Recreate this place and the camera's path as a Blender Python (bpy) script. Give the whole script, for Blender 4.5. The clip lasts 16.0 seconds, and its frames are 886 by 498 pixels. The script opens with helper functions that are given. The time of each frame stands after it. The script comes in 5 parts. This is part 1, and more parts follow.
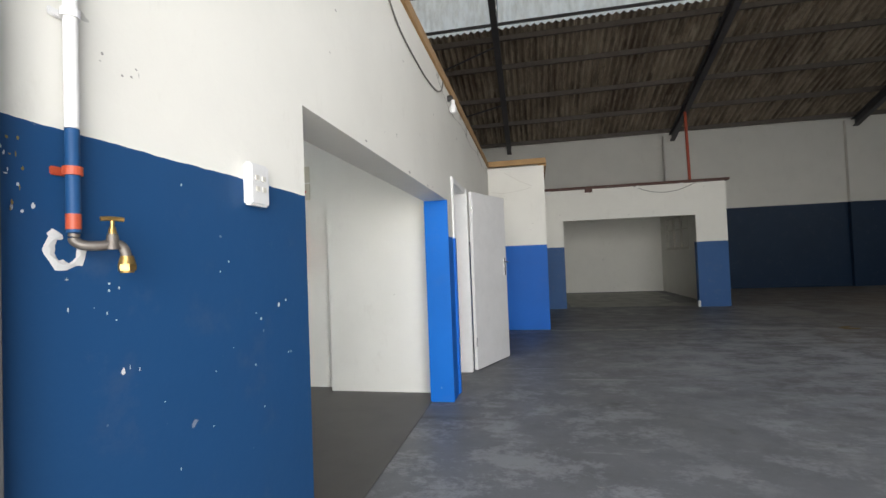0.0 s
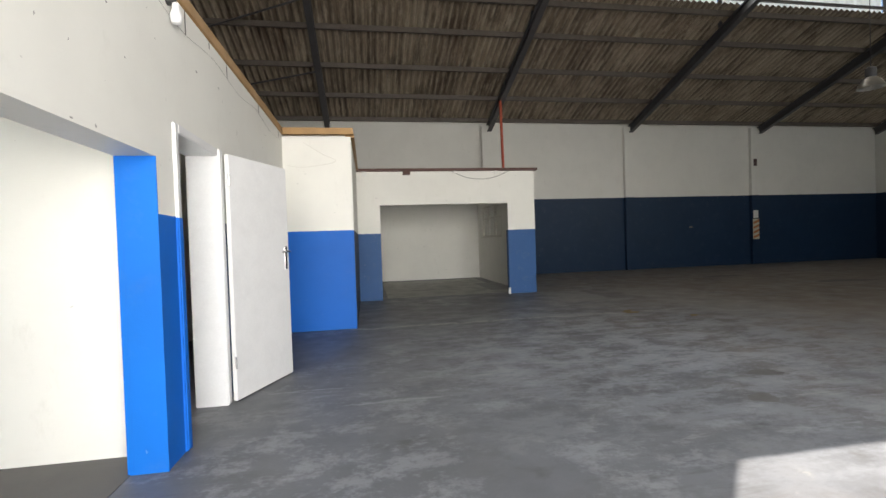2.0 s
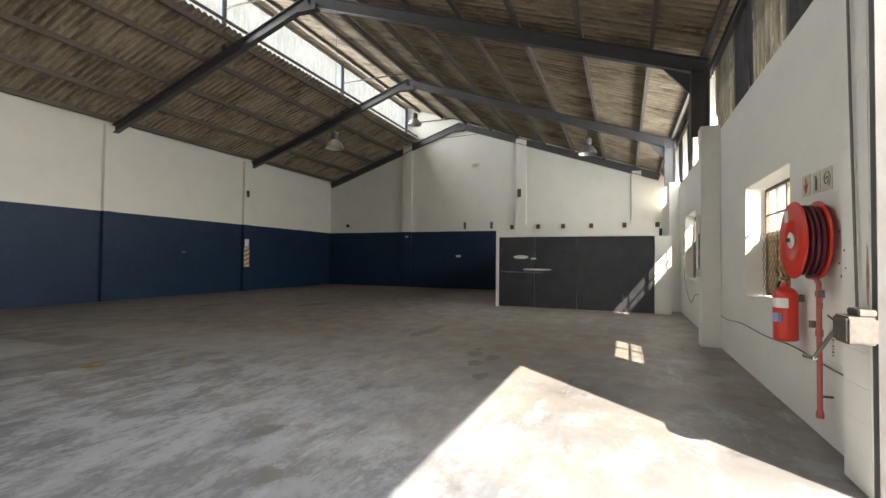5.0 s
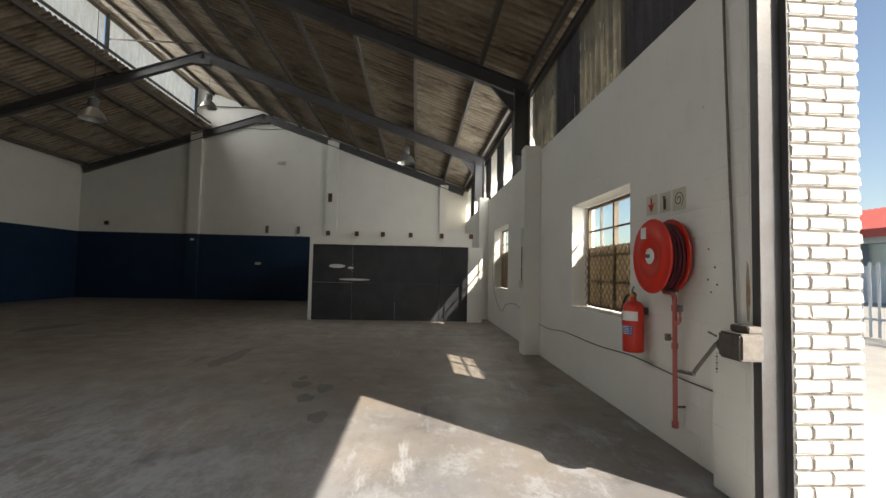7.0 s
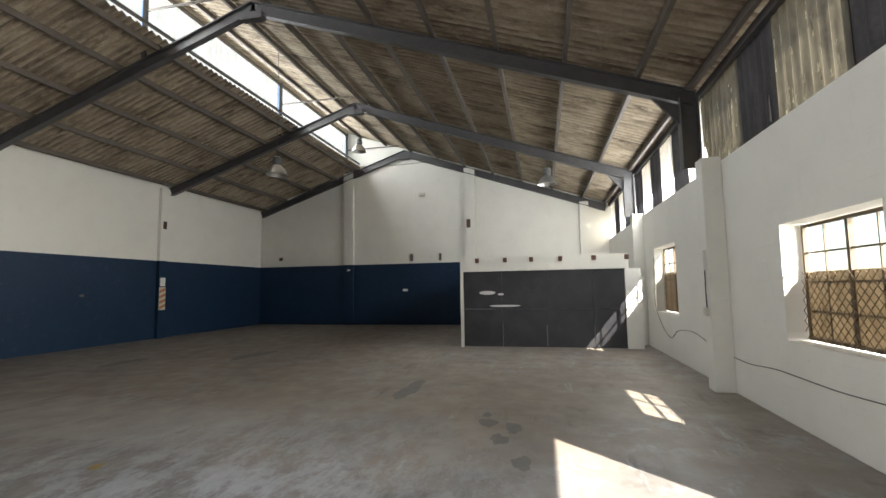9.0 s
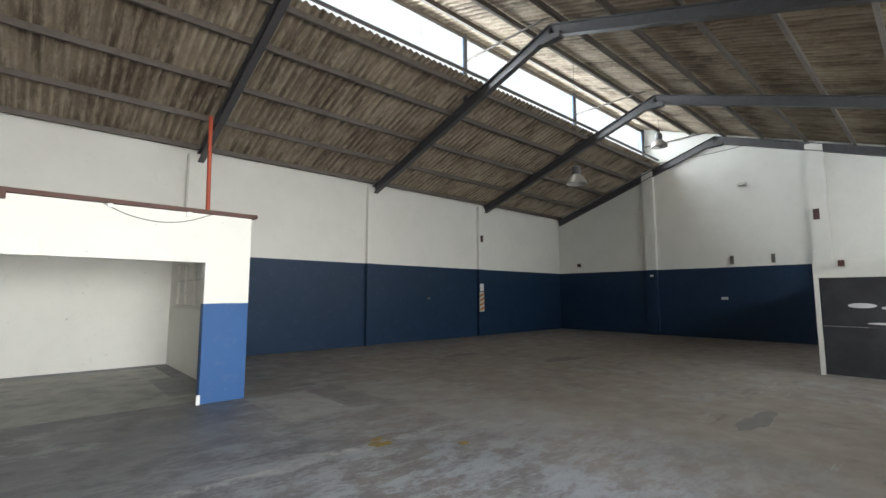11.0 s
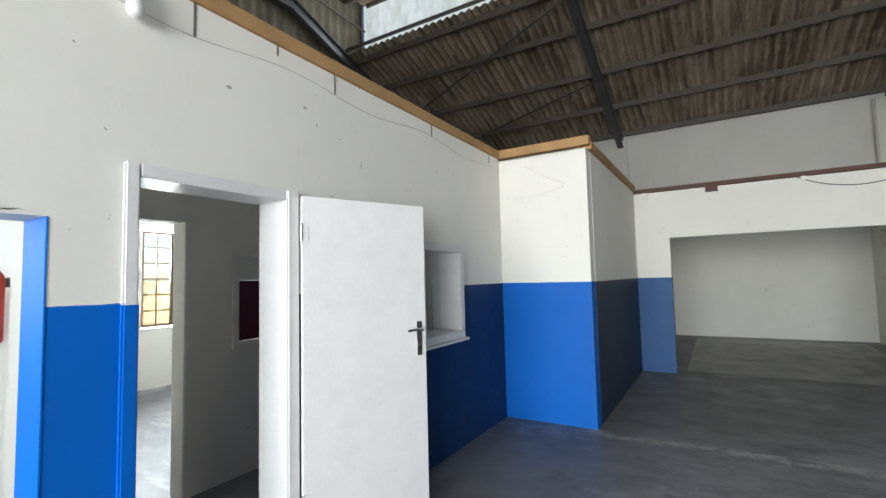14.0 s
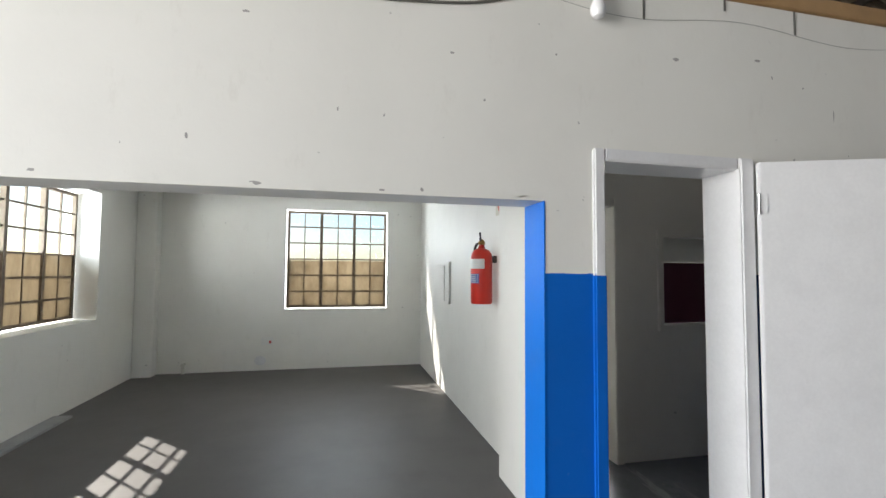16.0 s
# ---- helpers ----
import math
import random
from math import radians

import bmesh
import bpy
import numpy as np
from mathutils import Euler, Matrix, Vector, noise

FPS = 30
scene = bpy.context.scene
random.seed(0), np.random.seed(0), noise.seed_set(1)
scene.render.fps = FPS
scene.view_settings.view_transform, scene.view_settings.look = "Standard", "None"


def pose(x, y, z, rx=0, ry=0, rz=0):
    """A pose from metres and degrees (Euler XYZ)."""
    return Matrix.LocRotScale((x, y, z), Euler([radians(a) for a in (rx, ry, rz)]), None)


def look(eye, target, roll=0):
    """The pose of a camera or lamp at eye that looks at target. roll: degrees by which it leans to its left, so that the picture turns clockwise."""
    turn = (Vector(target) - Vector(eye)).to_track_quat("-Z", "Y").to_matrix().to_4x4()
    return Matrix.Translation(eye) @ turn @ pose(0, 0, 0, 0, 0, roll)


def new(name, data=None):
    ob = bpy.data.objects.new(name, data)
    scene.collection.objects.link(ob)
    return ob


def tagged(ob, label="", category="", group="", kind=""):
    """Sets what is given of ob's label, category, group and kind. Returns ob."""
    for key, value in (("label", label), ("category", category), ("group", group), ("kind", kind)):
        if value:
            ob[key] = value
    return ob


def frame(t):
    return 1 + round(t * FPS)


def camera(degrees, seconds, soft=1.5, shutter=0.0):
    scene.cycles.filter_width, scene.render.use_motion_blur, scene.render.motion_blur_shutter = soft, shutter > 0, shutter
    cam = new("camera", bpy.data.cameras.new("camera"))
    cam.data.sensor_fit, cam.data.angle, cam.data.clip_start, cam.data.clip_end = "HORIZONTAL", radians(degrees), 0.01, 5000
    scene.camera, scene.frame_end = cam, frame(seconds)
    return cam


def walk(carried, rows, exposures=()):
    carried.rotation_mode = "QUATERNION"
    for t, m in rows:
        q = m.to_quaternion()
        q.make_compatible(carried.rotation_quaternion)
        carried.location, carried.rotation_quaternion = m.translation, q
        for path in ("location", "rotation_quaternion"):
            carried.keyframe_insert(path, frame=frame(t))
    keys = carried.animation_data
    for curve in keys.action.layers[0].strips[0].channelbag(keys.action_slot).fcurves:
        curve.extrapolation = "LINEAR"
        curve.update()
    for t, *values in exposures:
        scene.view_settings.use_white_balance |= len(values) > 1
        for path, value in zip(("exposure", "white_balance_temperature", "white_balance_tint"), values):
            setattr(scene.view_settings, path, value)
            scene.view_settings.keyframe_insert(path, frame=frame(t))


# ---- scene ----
cam = camera(88.9, 16.0)
PATH = [
    (0, (0.752, -0.804, 1.261), (0.358, 1.156, 1.314), -2.2),
    (0.5, (0.83, -0.455, 1.24), (0.338, 1.483, 1.242), -1.9),
    (1, (0.889, -0.183, 1.27), (0.577, 1.792, 1.208), -2.2),
    (1.5, (1.01, 0.17, 1.283), (1.04, 2.169, 1.217), -2.3),
    (2, (1.171, 0.379, 1.273), (1.501, 2.351, 1.237), -1.9),
    (2.5, (1.232, 0.718, 1.34), (1.925, 2.594, 1.354), -0.7),
    (3, (1.371, 0.871, 1.396), (2.334, 2.622, 1.447), -0.3),
    (3.5, (1.556, 1.108, 1.359), (2.782, 2.686, 1.443), -0.6),
    (4, (1.664, 1.203, 1.37), (3.138, 2.551, 1.462), -0.2),
    (4.5, (1.846, 1.274, 1.35), (3.539, 2.335, 1.43), 0.5),
    (5, (1.964, 1.378, 1.294), (3.82, 2.122, 1.343), 0.6),
    (7.5, (2.749, 2.199, 1.343), (4.739, 2.039, 1.452), 1.2),
    (8, (2.713, 2.362, 1.403), (4.709, 2.35, 1.536), 0.4),
    (10.5, (2.593, 2.903, 1.66), (4.188, 4.094, 1.849), -0.5),
    (11, (2.493, 2.935, 1.615), (3.825, 4.413, 1.816), -0.0),
    (11.5, (2.443, 2.91, 1.494), (3.433, 4.635, 1.707), -0.2),
    (12, (2.367, 2.913, 1.512), (2.975, 4.808, 1.714), -0.7),
    (12.5, (2.305, 2.686, 1.539), (2.476, 4.67, 1.734), -1.3),
    (13, (2.223, 2.61, 1.539), (1.976, 4.586, 1.727), -1.8),
    (13.5, (2.145, 2.545, 1.552), (1.491, 4.429, 1.702), -1.4),
    (14, (2.079, 2.531, 1.549), (1.049, 4.239, 1.679), -1.4),
    (14.5, (1.987, 2.448, 1.544), (0.644, 3.926, 1.662), -1.1),
    (15, (2.002, 2.38, 1.51), (0.377, 3.541, 1.628), -0.5),
    (15.5, (2.009, 2.303, 1.479), (0.187, 3.12, 1.595), 0.4),
    (16, (1.89, 2.28, 1.486), (-0.057, 2.728, 1.585), 0.4),
]
walk(cam, [(t, look(eye, target, roll)) for t, eye, target, roll in PATH],
     [(0, 0.95, 6500, 10), (0.5, 1.1, 6500, 10), (1, 1.35, 6600, 10), (2.5, 1.75, 6700, 10), (3.5, 1.85, 6800, 10), (5, 2.2, 7000, 10), (7.3, 1.25, 7000, 10), (7.6, 1.65, 7000, 10), (8, 2.1, 7000, 10), (10.5, 2.5, 6400, 8),
      (11.5, 2.5, 6350, 8), (12.5, 2.3, 6350, 7), (13.5, 1.9, 6200, 7), (14.5, 1.58, 6300, 8), (16, 1.25, 6400, 10)])


# ---- world, sun, daylight ----
world = bpy.data.worlds.new("sky")
scene.world = world
world.use_nodes = True
wn = world.node_tree
sky = wn.nodes.new("ShaderNodeTexSky")
sky.sky_type, sky.sun_disc = "NISHITA", False
SUN_EL, SUN_AZ = radians(41), radians(225)      # the sun stands at -x, -y
sky.sun_elevation, sky.sun_rotation = SUN_EL, SUN_AZ
wn.links.new(sky.outputs[0], wn.nodes["Background"].inputs[0])
wn.nodes["Background"].inputs[1].default_value = 0.075
sun = new("sun", bpy.data.lights.new("sun", "SUN"))
sun.data.energy, sun.data.angle, sun.data.color = 5.0, radians(0.5), (1, 0.94, 0.85)
sun.matrix_basis = look((-20, -20, 24.6), (0, 0, 0))


YC_STRIP = 11.1      # line of the window strip below the ridge


def daylight(name, x, y, z, w, h, watts, rx, rz, col=(0.9, 0.95, 1)):
    """Sky light that comes in by an opening."""
    d = bpy.data.lights.new(name, "AREA")
    d.shape, d.size, d.size_y, d.energy, d.color = "RECTANGLE", w, h, watts, col
    ob = new(name, d)
    ob.matrix_basis = pose(x, y, z, rx, 0, rz)
    return ob


daylight("door_daylight", 2.6, -4.4, 1.9, 5.6, 3.4, 400, 90, 0, (1, 0.98, 0.95))
daylight("front_strip_daylight", 15.0, -0.05, 4.05, 8.4, 1.2, 80, 80, 0)
daylight("ridge_strip_daylight", 8.0, YC_STRIP + 0.3, 7.85, 26, 1.5, 9, -90, 0)
daylight("ridge_inner_daylight", 8.0, YC_STRIP - 0.1, 7.8, 25, 1.4, 190, -92, 0)
daylight("room_window_daylight", -5.8, 2.26, 1.65, 1.4, 1.4, 52, 90, -90)
daylight("room_front_window_daylight", -3.3, -1.15, 1.65, 1.6, 1.4, 50, 90, 0)
daylight("rear_window_daylight", -5.8, 6.7, 1.65, 1.3, 1.4, 210, 90, -90)

# ---- materials ----


def nodes_of(name):
    m = bpy.data.materials.new(name)
    m.use_nodes = True
    nt = m.node_tree
    return m, nt, nt.nodes["Principled BSDF"]


def mixc(nt, fac, a, b, mode="MIX"):
    n = nt.nodes.new("ShaderNodeMix")
    n.data_type, n.blend_type = "RGBA", mode
    for i, v in ((0, fac), (6, a), (7, b)):
        if isinstance(v, (int, float)):
            n.inputs[i].default_value = v
        elif isinstance(v, tuple):
            n.inputs[i].default_value = (*v, 1)
        else:
            nt.links.new(v, n.inputs[i])
    return n.outputs[2]


def position(nt):
    return nt.nodes.new("ShaderNodeNewGeometry").outputs["Position"]


def noise_of(nt, scale, lo, hi, detail=5, rough=0.6, stretch=(1, 1, 1), shift=0.0):
    mp = nt.nodes.new("ShaderNodeMapping")
    nt.links.new(position(nt), mp.inputs[0])
    mp.inputs["Scale"].default_value = stretch
    mp.inputs["Location"].default_value = (shift, shift * 0.7, shift * 1.3)
    n = nt.nodes.new("ShaderNodeTexNoise")
    n.inputs["Scale"].default_value, n.inputs["Detail"].default_value, n.inputs["Roughness"].default_value = scale, detail, rough
    nt.links.new(mp.outputs[0], n.inputs["Vector"])
    r = nt.nodes.new("ShaderNodeMapRange")
    r.inputs[1].default_value, r.inputs[2].default_value = lo, hi
    nt.links.new(n.outputs[0], r.inputs[0])
    return r.outputs[0]


def math_of(nt, op, a, b):
    n = nt.nodes.new("ShaderNodeMath")
    n.operation = op
    for i, v in ((0, a), (1, b)):
        if isinstance(v, (int, float)):
            n.inputs[i].default_value = v
        else:
            nt.links.new(v, n.inputs[i])
    return n.outputs[0]


def bump_to(nt, bsdf, height, strength, dist=0.01):
    b = nt.nodes.new("ShaderNodeBump")
    b.inputs["Strength"].default_value, b.inputs["Distance"].default_value = strength, dist
    nt.links.new(height, b.inputs["Height"])
    nt.links.new(b.outputs[0], bsdf.inputs["Normal"])


def plain(name, col, rough=0.6, metal=0.0, dirt=None, amount=0.35, scale=6.0, bump=0.15, grain=60.0):
    """A surface with stains at one scale and grain at another."""
    m, nt, bsdf = nodes_of(name)
    dirt = dirt or tuple(c * 0.55 for c in col)
    stain = math_of(nt, "MULTIPLY", noise_of(nt, scale, 0.42, 0.75), amount)
    c = mixc(nt, stain, col, dirt)
    c = mixc(nt, math_of(nt, "MULTIPLY", noise_of(nt, grain, 0.3, 0.7, 3), 0.12), c, tuple(v * 0.6 for v in col))
    nt.links.new(c, bsdf.inputs["Base Color"])
    bsdf.inputs["Roughness"].default_value, bsdf.inputs["Metallic"].default_value = rough, metal
    if bump:
        bump_to(nt, bsdf, noise_of(nt, grain, 0.2, 0.8, 4), bump, 0.004)
    return m


WHITE = (0.76, 0.75, 0.70)


def paint(name, low, split, high=WHITE, rough=0.55, blocks=0.0, axis=0, wear=0.3):
    """Plaster or block wall, painted low up to the height split and high above it. axis: the way the wall runs."""
    m, nt, bsdf = nodes_of(name)
    sep = nt.nodes.new("ShaderNodeSeparateXYZ")
    nt.links.new(position(nt), sep.inputs[0])
    z = math_of(nt, "ADD", sep.outputs[2], math_of(nt, "MULTIPLY", noise_of(nt, 9, 0, 1, 4), 0.012))
    up = math_of(nt, "GREATER_THAN", z, split + 0.006)
    scuff = noise_of(nt, 5, 0.55, 0.8, 7, 0.7)
    speck = noise_of(nt, 24, 0.735, 0.76, 2, 0.5, shift=7)
    lo = mixc(nt, math_of(nt, "MULTIPLY", scuff, wear), low, tuple(min(1, 0.25 * c + 0.16) for c in low))
    lo = mixc(nt, math_of(nt, "MULTIPLY", noise_of(nt, 1.2, 0.4, 0.8), 0.35), lo, tuple(c * 0.6 for c in low))
    lo = mixc(nt, math_of(nt, "MULTIPLY", speck, wear * 1.2), lo, (0.55, 0.56, 0.55))
    hi = mixc(nt, math_of(nt, "MULTIPLY", noise_of(nt, 1.4, 0.4, 0.85), 0.28), high, tuple(c * 0.72 for c in high))
    hi = mixc(nt, math_of(nt, "MULTIPLY", noise_of(nt, 7, 0.58, 0.8, 8, 0.75, (1, 1, 0.4), 3), 0.3), hi, (0.45, 0.42, 0.36))
    hi = mixc(nt, math_of(nt, "MULTIPLY", noise_of(nt, 9, 0.72, 0.74, 3, 0.6, (1, 1, 1.6), 13), 0.55), hi, (0.36, 0.35, 0.33))
    nt.links.new(mixc(nt, up, lo, hi), bsdf.inputs["Base Color"])
    bsdf.inputs["Roughness"].default_value = rough
    bsdf.inputs["Specular IOR Level"].default_value = 0.25
    h = noise_of(nt, 14, 0.2, 0.8, 6, 0.65)
    if blocks:
        br = nt.nodes.new("ShaderNodeTexBrick")
        cmb = nt.nodes.new("ShaderNodeCombineXYZ")
        nt.links.new(sep.outputs[axis], cmb.inputs[0])
        nt.links.new(sep.outputs[2], cmb.inputs[1])
        nt.links.new(cmb.outputs[0], br.inputs["Vector"])
        br.inputs["Scale"].default_value = 1.0
        br.inputs["Brick Width"].default_value, br.inputs["Row Height"].default_value = 0.4, 0.2
        br.inputs["Mortar Size"].default_value, br.inputs["Mortar Smooth"].default_value = 0.006, 1.0
        h = math_of(nt, "SUBTRACT", math_of(nt, "MULTIPLY", h, 0.6), math_of(nt, "MULTIPLY", math_of(nt, "MULTIPLY", br.outputs["Fac"], noise_of(nt, 2.2, 0.35, 0.6)), blocks))
    bump_to(nt, bsdf, h, 0.3 if blocks else 0.12, 0.008)
    return m


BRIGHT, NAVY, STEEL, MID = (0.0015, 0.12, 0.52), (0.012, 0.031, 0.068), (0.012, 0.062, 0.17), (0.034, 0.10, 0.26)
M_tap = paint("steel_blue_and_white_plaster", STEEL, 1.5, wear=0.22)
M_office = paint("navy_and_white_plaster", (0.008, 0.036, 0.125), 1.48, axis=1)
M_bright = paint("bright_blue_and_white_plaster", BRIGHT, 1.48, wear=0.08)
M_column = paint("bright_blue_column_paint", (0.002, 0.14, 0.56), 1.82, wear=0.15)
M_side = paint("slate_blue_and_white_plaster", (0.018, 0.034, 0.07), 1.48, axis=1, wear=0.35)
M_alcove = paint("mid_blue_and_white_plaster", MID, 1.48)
M_back = paint("dark_navy_and_white_block", NAVY, 2.62, blocks=0.6, axis=0, wear=0.12, rough=0.4)
M_far = paint("dark_navy_and_white_block_end", NAVY, 2.62, blocks=0.6, axis=1, wear=0.12, rough=0.4)
M_front = paint("white_painted_block", WHITE, -1, blocks=2.2, axis=0)
M_white = paint("white_plaster", WHITE, -1)
M_grey_room = paint("warm_white_corridor_paint", WHITE, -1, high=(0.74, 0.71, 0.65))
M_gloss = plain("white_gloss_paint", (0.72, 0.72, 0.72), 0.28, amount=0.15, bump=0.05)
M_ceiling = plain("white_board_ceiling", (0.7, 0.7, 0.67), 0.7, amount=0.2)
M_steel = plain("dark_grey_painted_steel", (0.075, 0.075, 0.08), 0.45, 0.0, (0.05, 0.035, 0.025), 0.5)
M_purlin = plain("brown_grey_purlin_steel", (0.125, 0.108, 0.092), 0.6, 0.0, (0.06, 0.04, 0.03), 0.5)
M_timber = plain("raw_pine_timber", (0.40, 0.24, 0.10), 0.7, 0, (0.22, 0.12, 0.05), 0.6, 4)
M_rusttimber = plain("red_brown_roof_edge", (0.10, 0.045, 0.035), 0.7, 0, (0.05, 0.03, 0.025), 0.6)
M_red = plain("red_enamel", (0.62, 0.035, 0.02), 0.35, 0, (0.35, 0.02, 0.015), 0.35, bump=0.03)
M_orange = plain("red_oxide_pipe_paint", (0.42, 0.07, 0.03), 0.5, 0, (0.2, 0.05, 0.03), 0.5)
M_pipe_pink = plain("faded_red_pipe_paint", (0.42, 0.10, 0.085), 0.5, 0, (0.25, 0.12, 0.1), 0.5)
M_brass = plain("weathered_brass", (0.42, 0.27, 0.09), 0.35, 0.85, (0.14, 0.10, 0.05), 0.6, 30)
M_iron = plain("grey_cast_metal", (0.16, 0.145, 0.13), 0.5, 0.6, (0.08, 0.06, 0.05), 0.6, 30)
M_chrome = plain("brushed_chrome", (0.6, 0.6, 0.6), 0.25, 1.0, amount=0.2, bump=0.03)
M_black = plain("black_rubber", (0.02, 0.02, 0.02), 0.55)
M_hose = plain("dark_red_hose", (0.11, 0.016, 0.028), 0.5)
M_label = plain("white_label", (0.75, 0.75, 0.72), 0.4, amount=0.15, bump=0)
M_blueink = plain("blue_print", (0.06, 0.10, 0.35), 0.45, bump=0)
M_redink = plain("red_print", (0.6, 0.03, 0.02), 0.45, bump=0)
M_darkink = plain("dark_print", (0.07, 0.03, 0.025), 0.5, bump=0)
M_cable = plain("grey_cable", (0.13, 0.125, 0.11), 0.6)
M_conduit = plain("off_white_conduit", (0.62, 0.6, 0.54), 0.45)
M_board = plain("charcoal_painted_board", (0.022, 0.023, 0.028), 0.38, 0, (0.045, 0.045, 0.048), 0.8, 2.5)
M_chalk = plain("white_smudge", (0.7, 0.7, 0.7), 0.7, amount=0.4)
M_winsteel = plain("rusty_window_steel", (0.17, 0.13, 0.085), 0.6, 0, (0.09, 0.05, 0.03), 0.6, 20)
M_maroon = plain("maroon_panel", (0.085, 0.012, 0.032), 0.5, amount=0.2)
M_vinyl = plain("dark_grey_vinyl_floor", (0.09, 0.084, 0.078), 0.5, 0, (0.055, 0.05, 0.046), 0.5, 3, 0.1, 90)
M_patch = plain("pale_concrete_patch", (0.34, 0.34, 0.335), 0.75, 0, (0.17, 0.165, 0.16), 0.6, 4)
M_hazard = plain("faded_orange_paint", (0.50, 0.19, 0.07), 0.6, 0, (0.3, 0.14, 0.08), 0.6)
M_yellow = plain("worn_yellow_paint", (0.33, 0.23, 0.07), 0.7, 0, (0.16, 0.14, 0.1), 0.8, 14)
M_stain = plain("brown_oil_stain", (0.125, 0.12, 0.115), 0.5, 0, (0.19, 0.185, 0.18), 0.6, 9)
M_wet = plain("streaked_pale_concrete", (0.45, 0.45, 0.41), 0.55, 0, (0.12, 0.12, 0.11), 0.75, 2.6)
M_chip = plain("grey_bared_plaster", (0.36, 0.35, 0.33), 0.8)
M_sign = plain("cream_sign_plate", (0.58, 0.55, 0.44), 0.4, amount=0.1, bump=0)
M_tar = plain("outdoor_paving", (0.30, 0.29, 0.27), 0.9, amount=0.4, scale=2)
M_brick = plain("white_painted_brick", (0.47, 0.455, 0.43), 0.6, 0, (0.30, 0.27, 0.24), 0.6, 12, 0.5, 40)
M_mortar = plain("white_painted_mortar", (0.23, 0.215, 0.195), 0.9)
M_alu = plain("spun_aluminium", (0.62, 0.62, 0.6), 0.32, 0.9, amount=0.3)
M_fence = plain("galvanised_fence", (0.4, 0.45, 0.5), 0.5, 0.3)
M_roofred = plain("red_tiled_roof", (0.32, 0.06, 0.05), 0.8)


def floor_mat():
    m, nt, bsdf = nodes_of("worn_painted_concrete")
    sep = nt.nodes.new("ShaderNodeSeparateXYZ")
    nt.links.new(position(nt), sep.inputs[0])
    r = nt.nodes.new("ShaderNodeMapRange")      # grey paint by the entrance, bare brown concrete further in
    nt.links.new(math_of(nt, "ADD", sep.outputs[0], math_of(nt, "MULTIPLY", noise_of(nt, 0.7, 0.2, 0.8, 6), 5.0)), r.inputs[0])
    r.inputs[1].default_value, r.inputs[2].default_value = 6.5, 10.5
    c = mixc(nt, r.outputs[0], (0.15, 0.155, 0.17), (0.245, 0.21, 0.175))
    c = mixc(nt, math_of(nt, "MULTIPLY", noise_of(nt, 0.9, 0.45, 0.7, 8, 0.65, shift=5), 0.32), c, (0.085, 0.08, 0.075))
    worn = math_of(nt, "MULTIPLY", noise_of(nt, 0.38, 0.47, 0.56, 3, 0.6, (1, 1, 1), 11), noise_of(nt, 2.6, 0.5, 0.585, 13, 0.8, (0.85, 1.15, 1), 2))
    c = mixc(nt, math_of(nt, "MULTIPLY", worn, 0.65), c, (0.31, 0.32, 0.34))
    dist = nt.nodes.new("ShaderNodeVectorMath")
    dist.operation = "DISTANCE"
    nt.links.new(position(nt), dist.inputs[0])
    dist.inputs[1].default_value = (4.7, 5.6, 0)
    rub = nt.nodes.new("ShaderNodeMapRange")       # the stretch where traffic has rubbed the paint pale
    rub.inputs[1].default_value, rub.inputs[2].default_value = 4.2, 0.8
    nt.links.new(dist.outputs["Value"], rub.inputs[0])
    flakes = math_of(nt, "MULTIPLY", rub.outputs[0], noise_of(nt, 2.5, 0.46, 0.54, 15, 0.84, (0.75, 1.4, 1), 17))
    c = mixc(nt, math_of(nt, "MULTIPLY", flakes, 0.85), c, (0.36, 0.38, 0.42))

    def band(axis, lo0, lo1, hi0, hi1):
        parts = []
        for p, q in ((lo0, lo1), (hi1, hi0)):
            k = nt.nodes.new("ShaderNodeMapRange")
            k.inputs[1].default_value, k.inputs[2].default_value = p, q
            nt.links.new(math_of(nt, "ADD", sep.outputs[axis], math_of(nt, "MULTIPLY", noise_of(nt, 2.2, 0.2, 0.8, 6, 0.7, shift=51), 0.35)), k.inputs[0])
            parts.append(k.outputs[0])
        return math_of(nt, "MULTIPLY", *parts)
    # a long pale run of bared screed, and the flaked line of a removed wall
    run = math_of(nt, "MULTIPLY", band(0, 6.75, 6.9, 7.9, 8.5), band(1, 6.0, 6.8, 10.5, 10.6))
    c = mixc(nt, math_of(nt, "MULTIPLY", run, 0.42), c, (0.36, 0.355, 0.345))
    line = math_of(nt, "MULTIPLY", math_of(nt, "MULTIPLY", band(0, 0.9, 1.2, 6.0, 6.8), band(1, 7.28, 7.34, 7.42, 7.5)), noise_of(nt, 6.0, 0.42, 0.56, 8, 0.75, shift=61))
    c = mixc(nt, math_of(nt, "MULTIPLY", line, 0.85), c, (0.44, 0.44, 0.43))
    scratch = noise_of(nt, 1.6, 0.6, 0.66, 10, 0.75, (0.35, 1.7, 1), 71)
    c = mixc(nt, math_of(nt, "MULTIPLY", scratch, 0.7), c, (0.36, 0.37, 0.385))
    drag = math_of(nt, "MULTIPLY", noise_of(nt, 0.9, 0.52, 0.66, 6, 0.6, shift=41), noise_of(nt, 3.0, 0.5, 0.68, 8, 0.7, (0.25, 2.2, 1), 9))
    c = mixc(nt, math_of(nt, "MULTIPLY", drag, 0.7), c, (0.05, 0.047, 0.045))
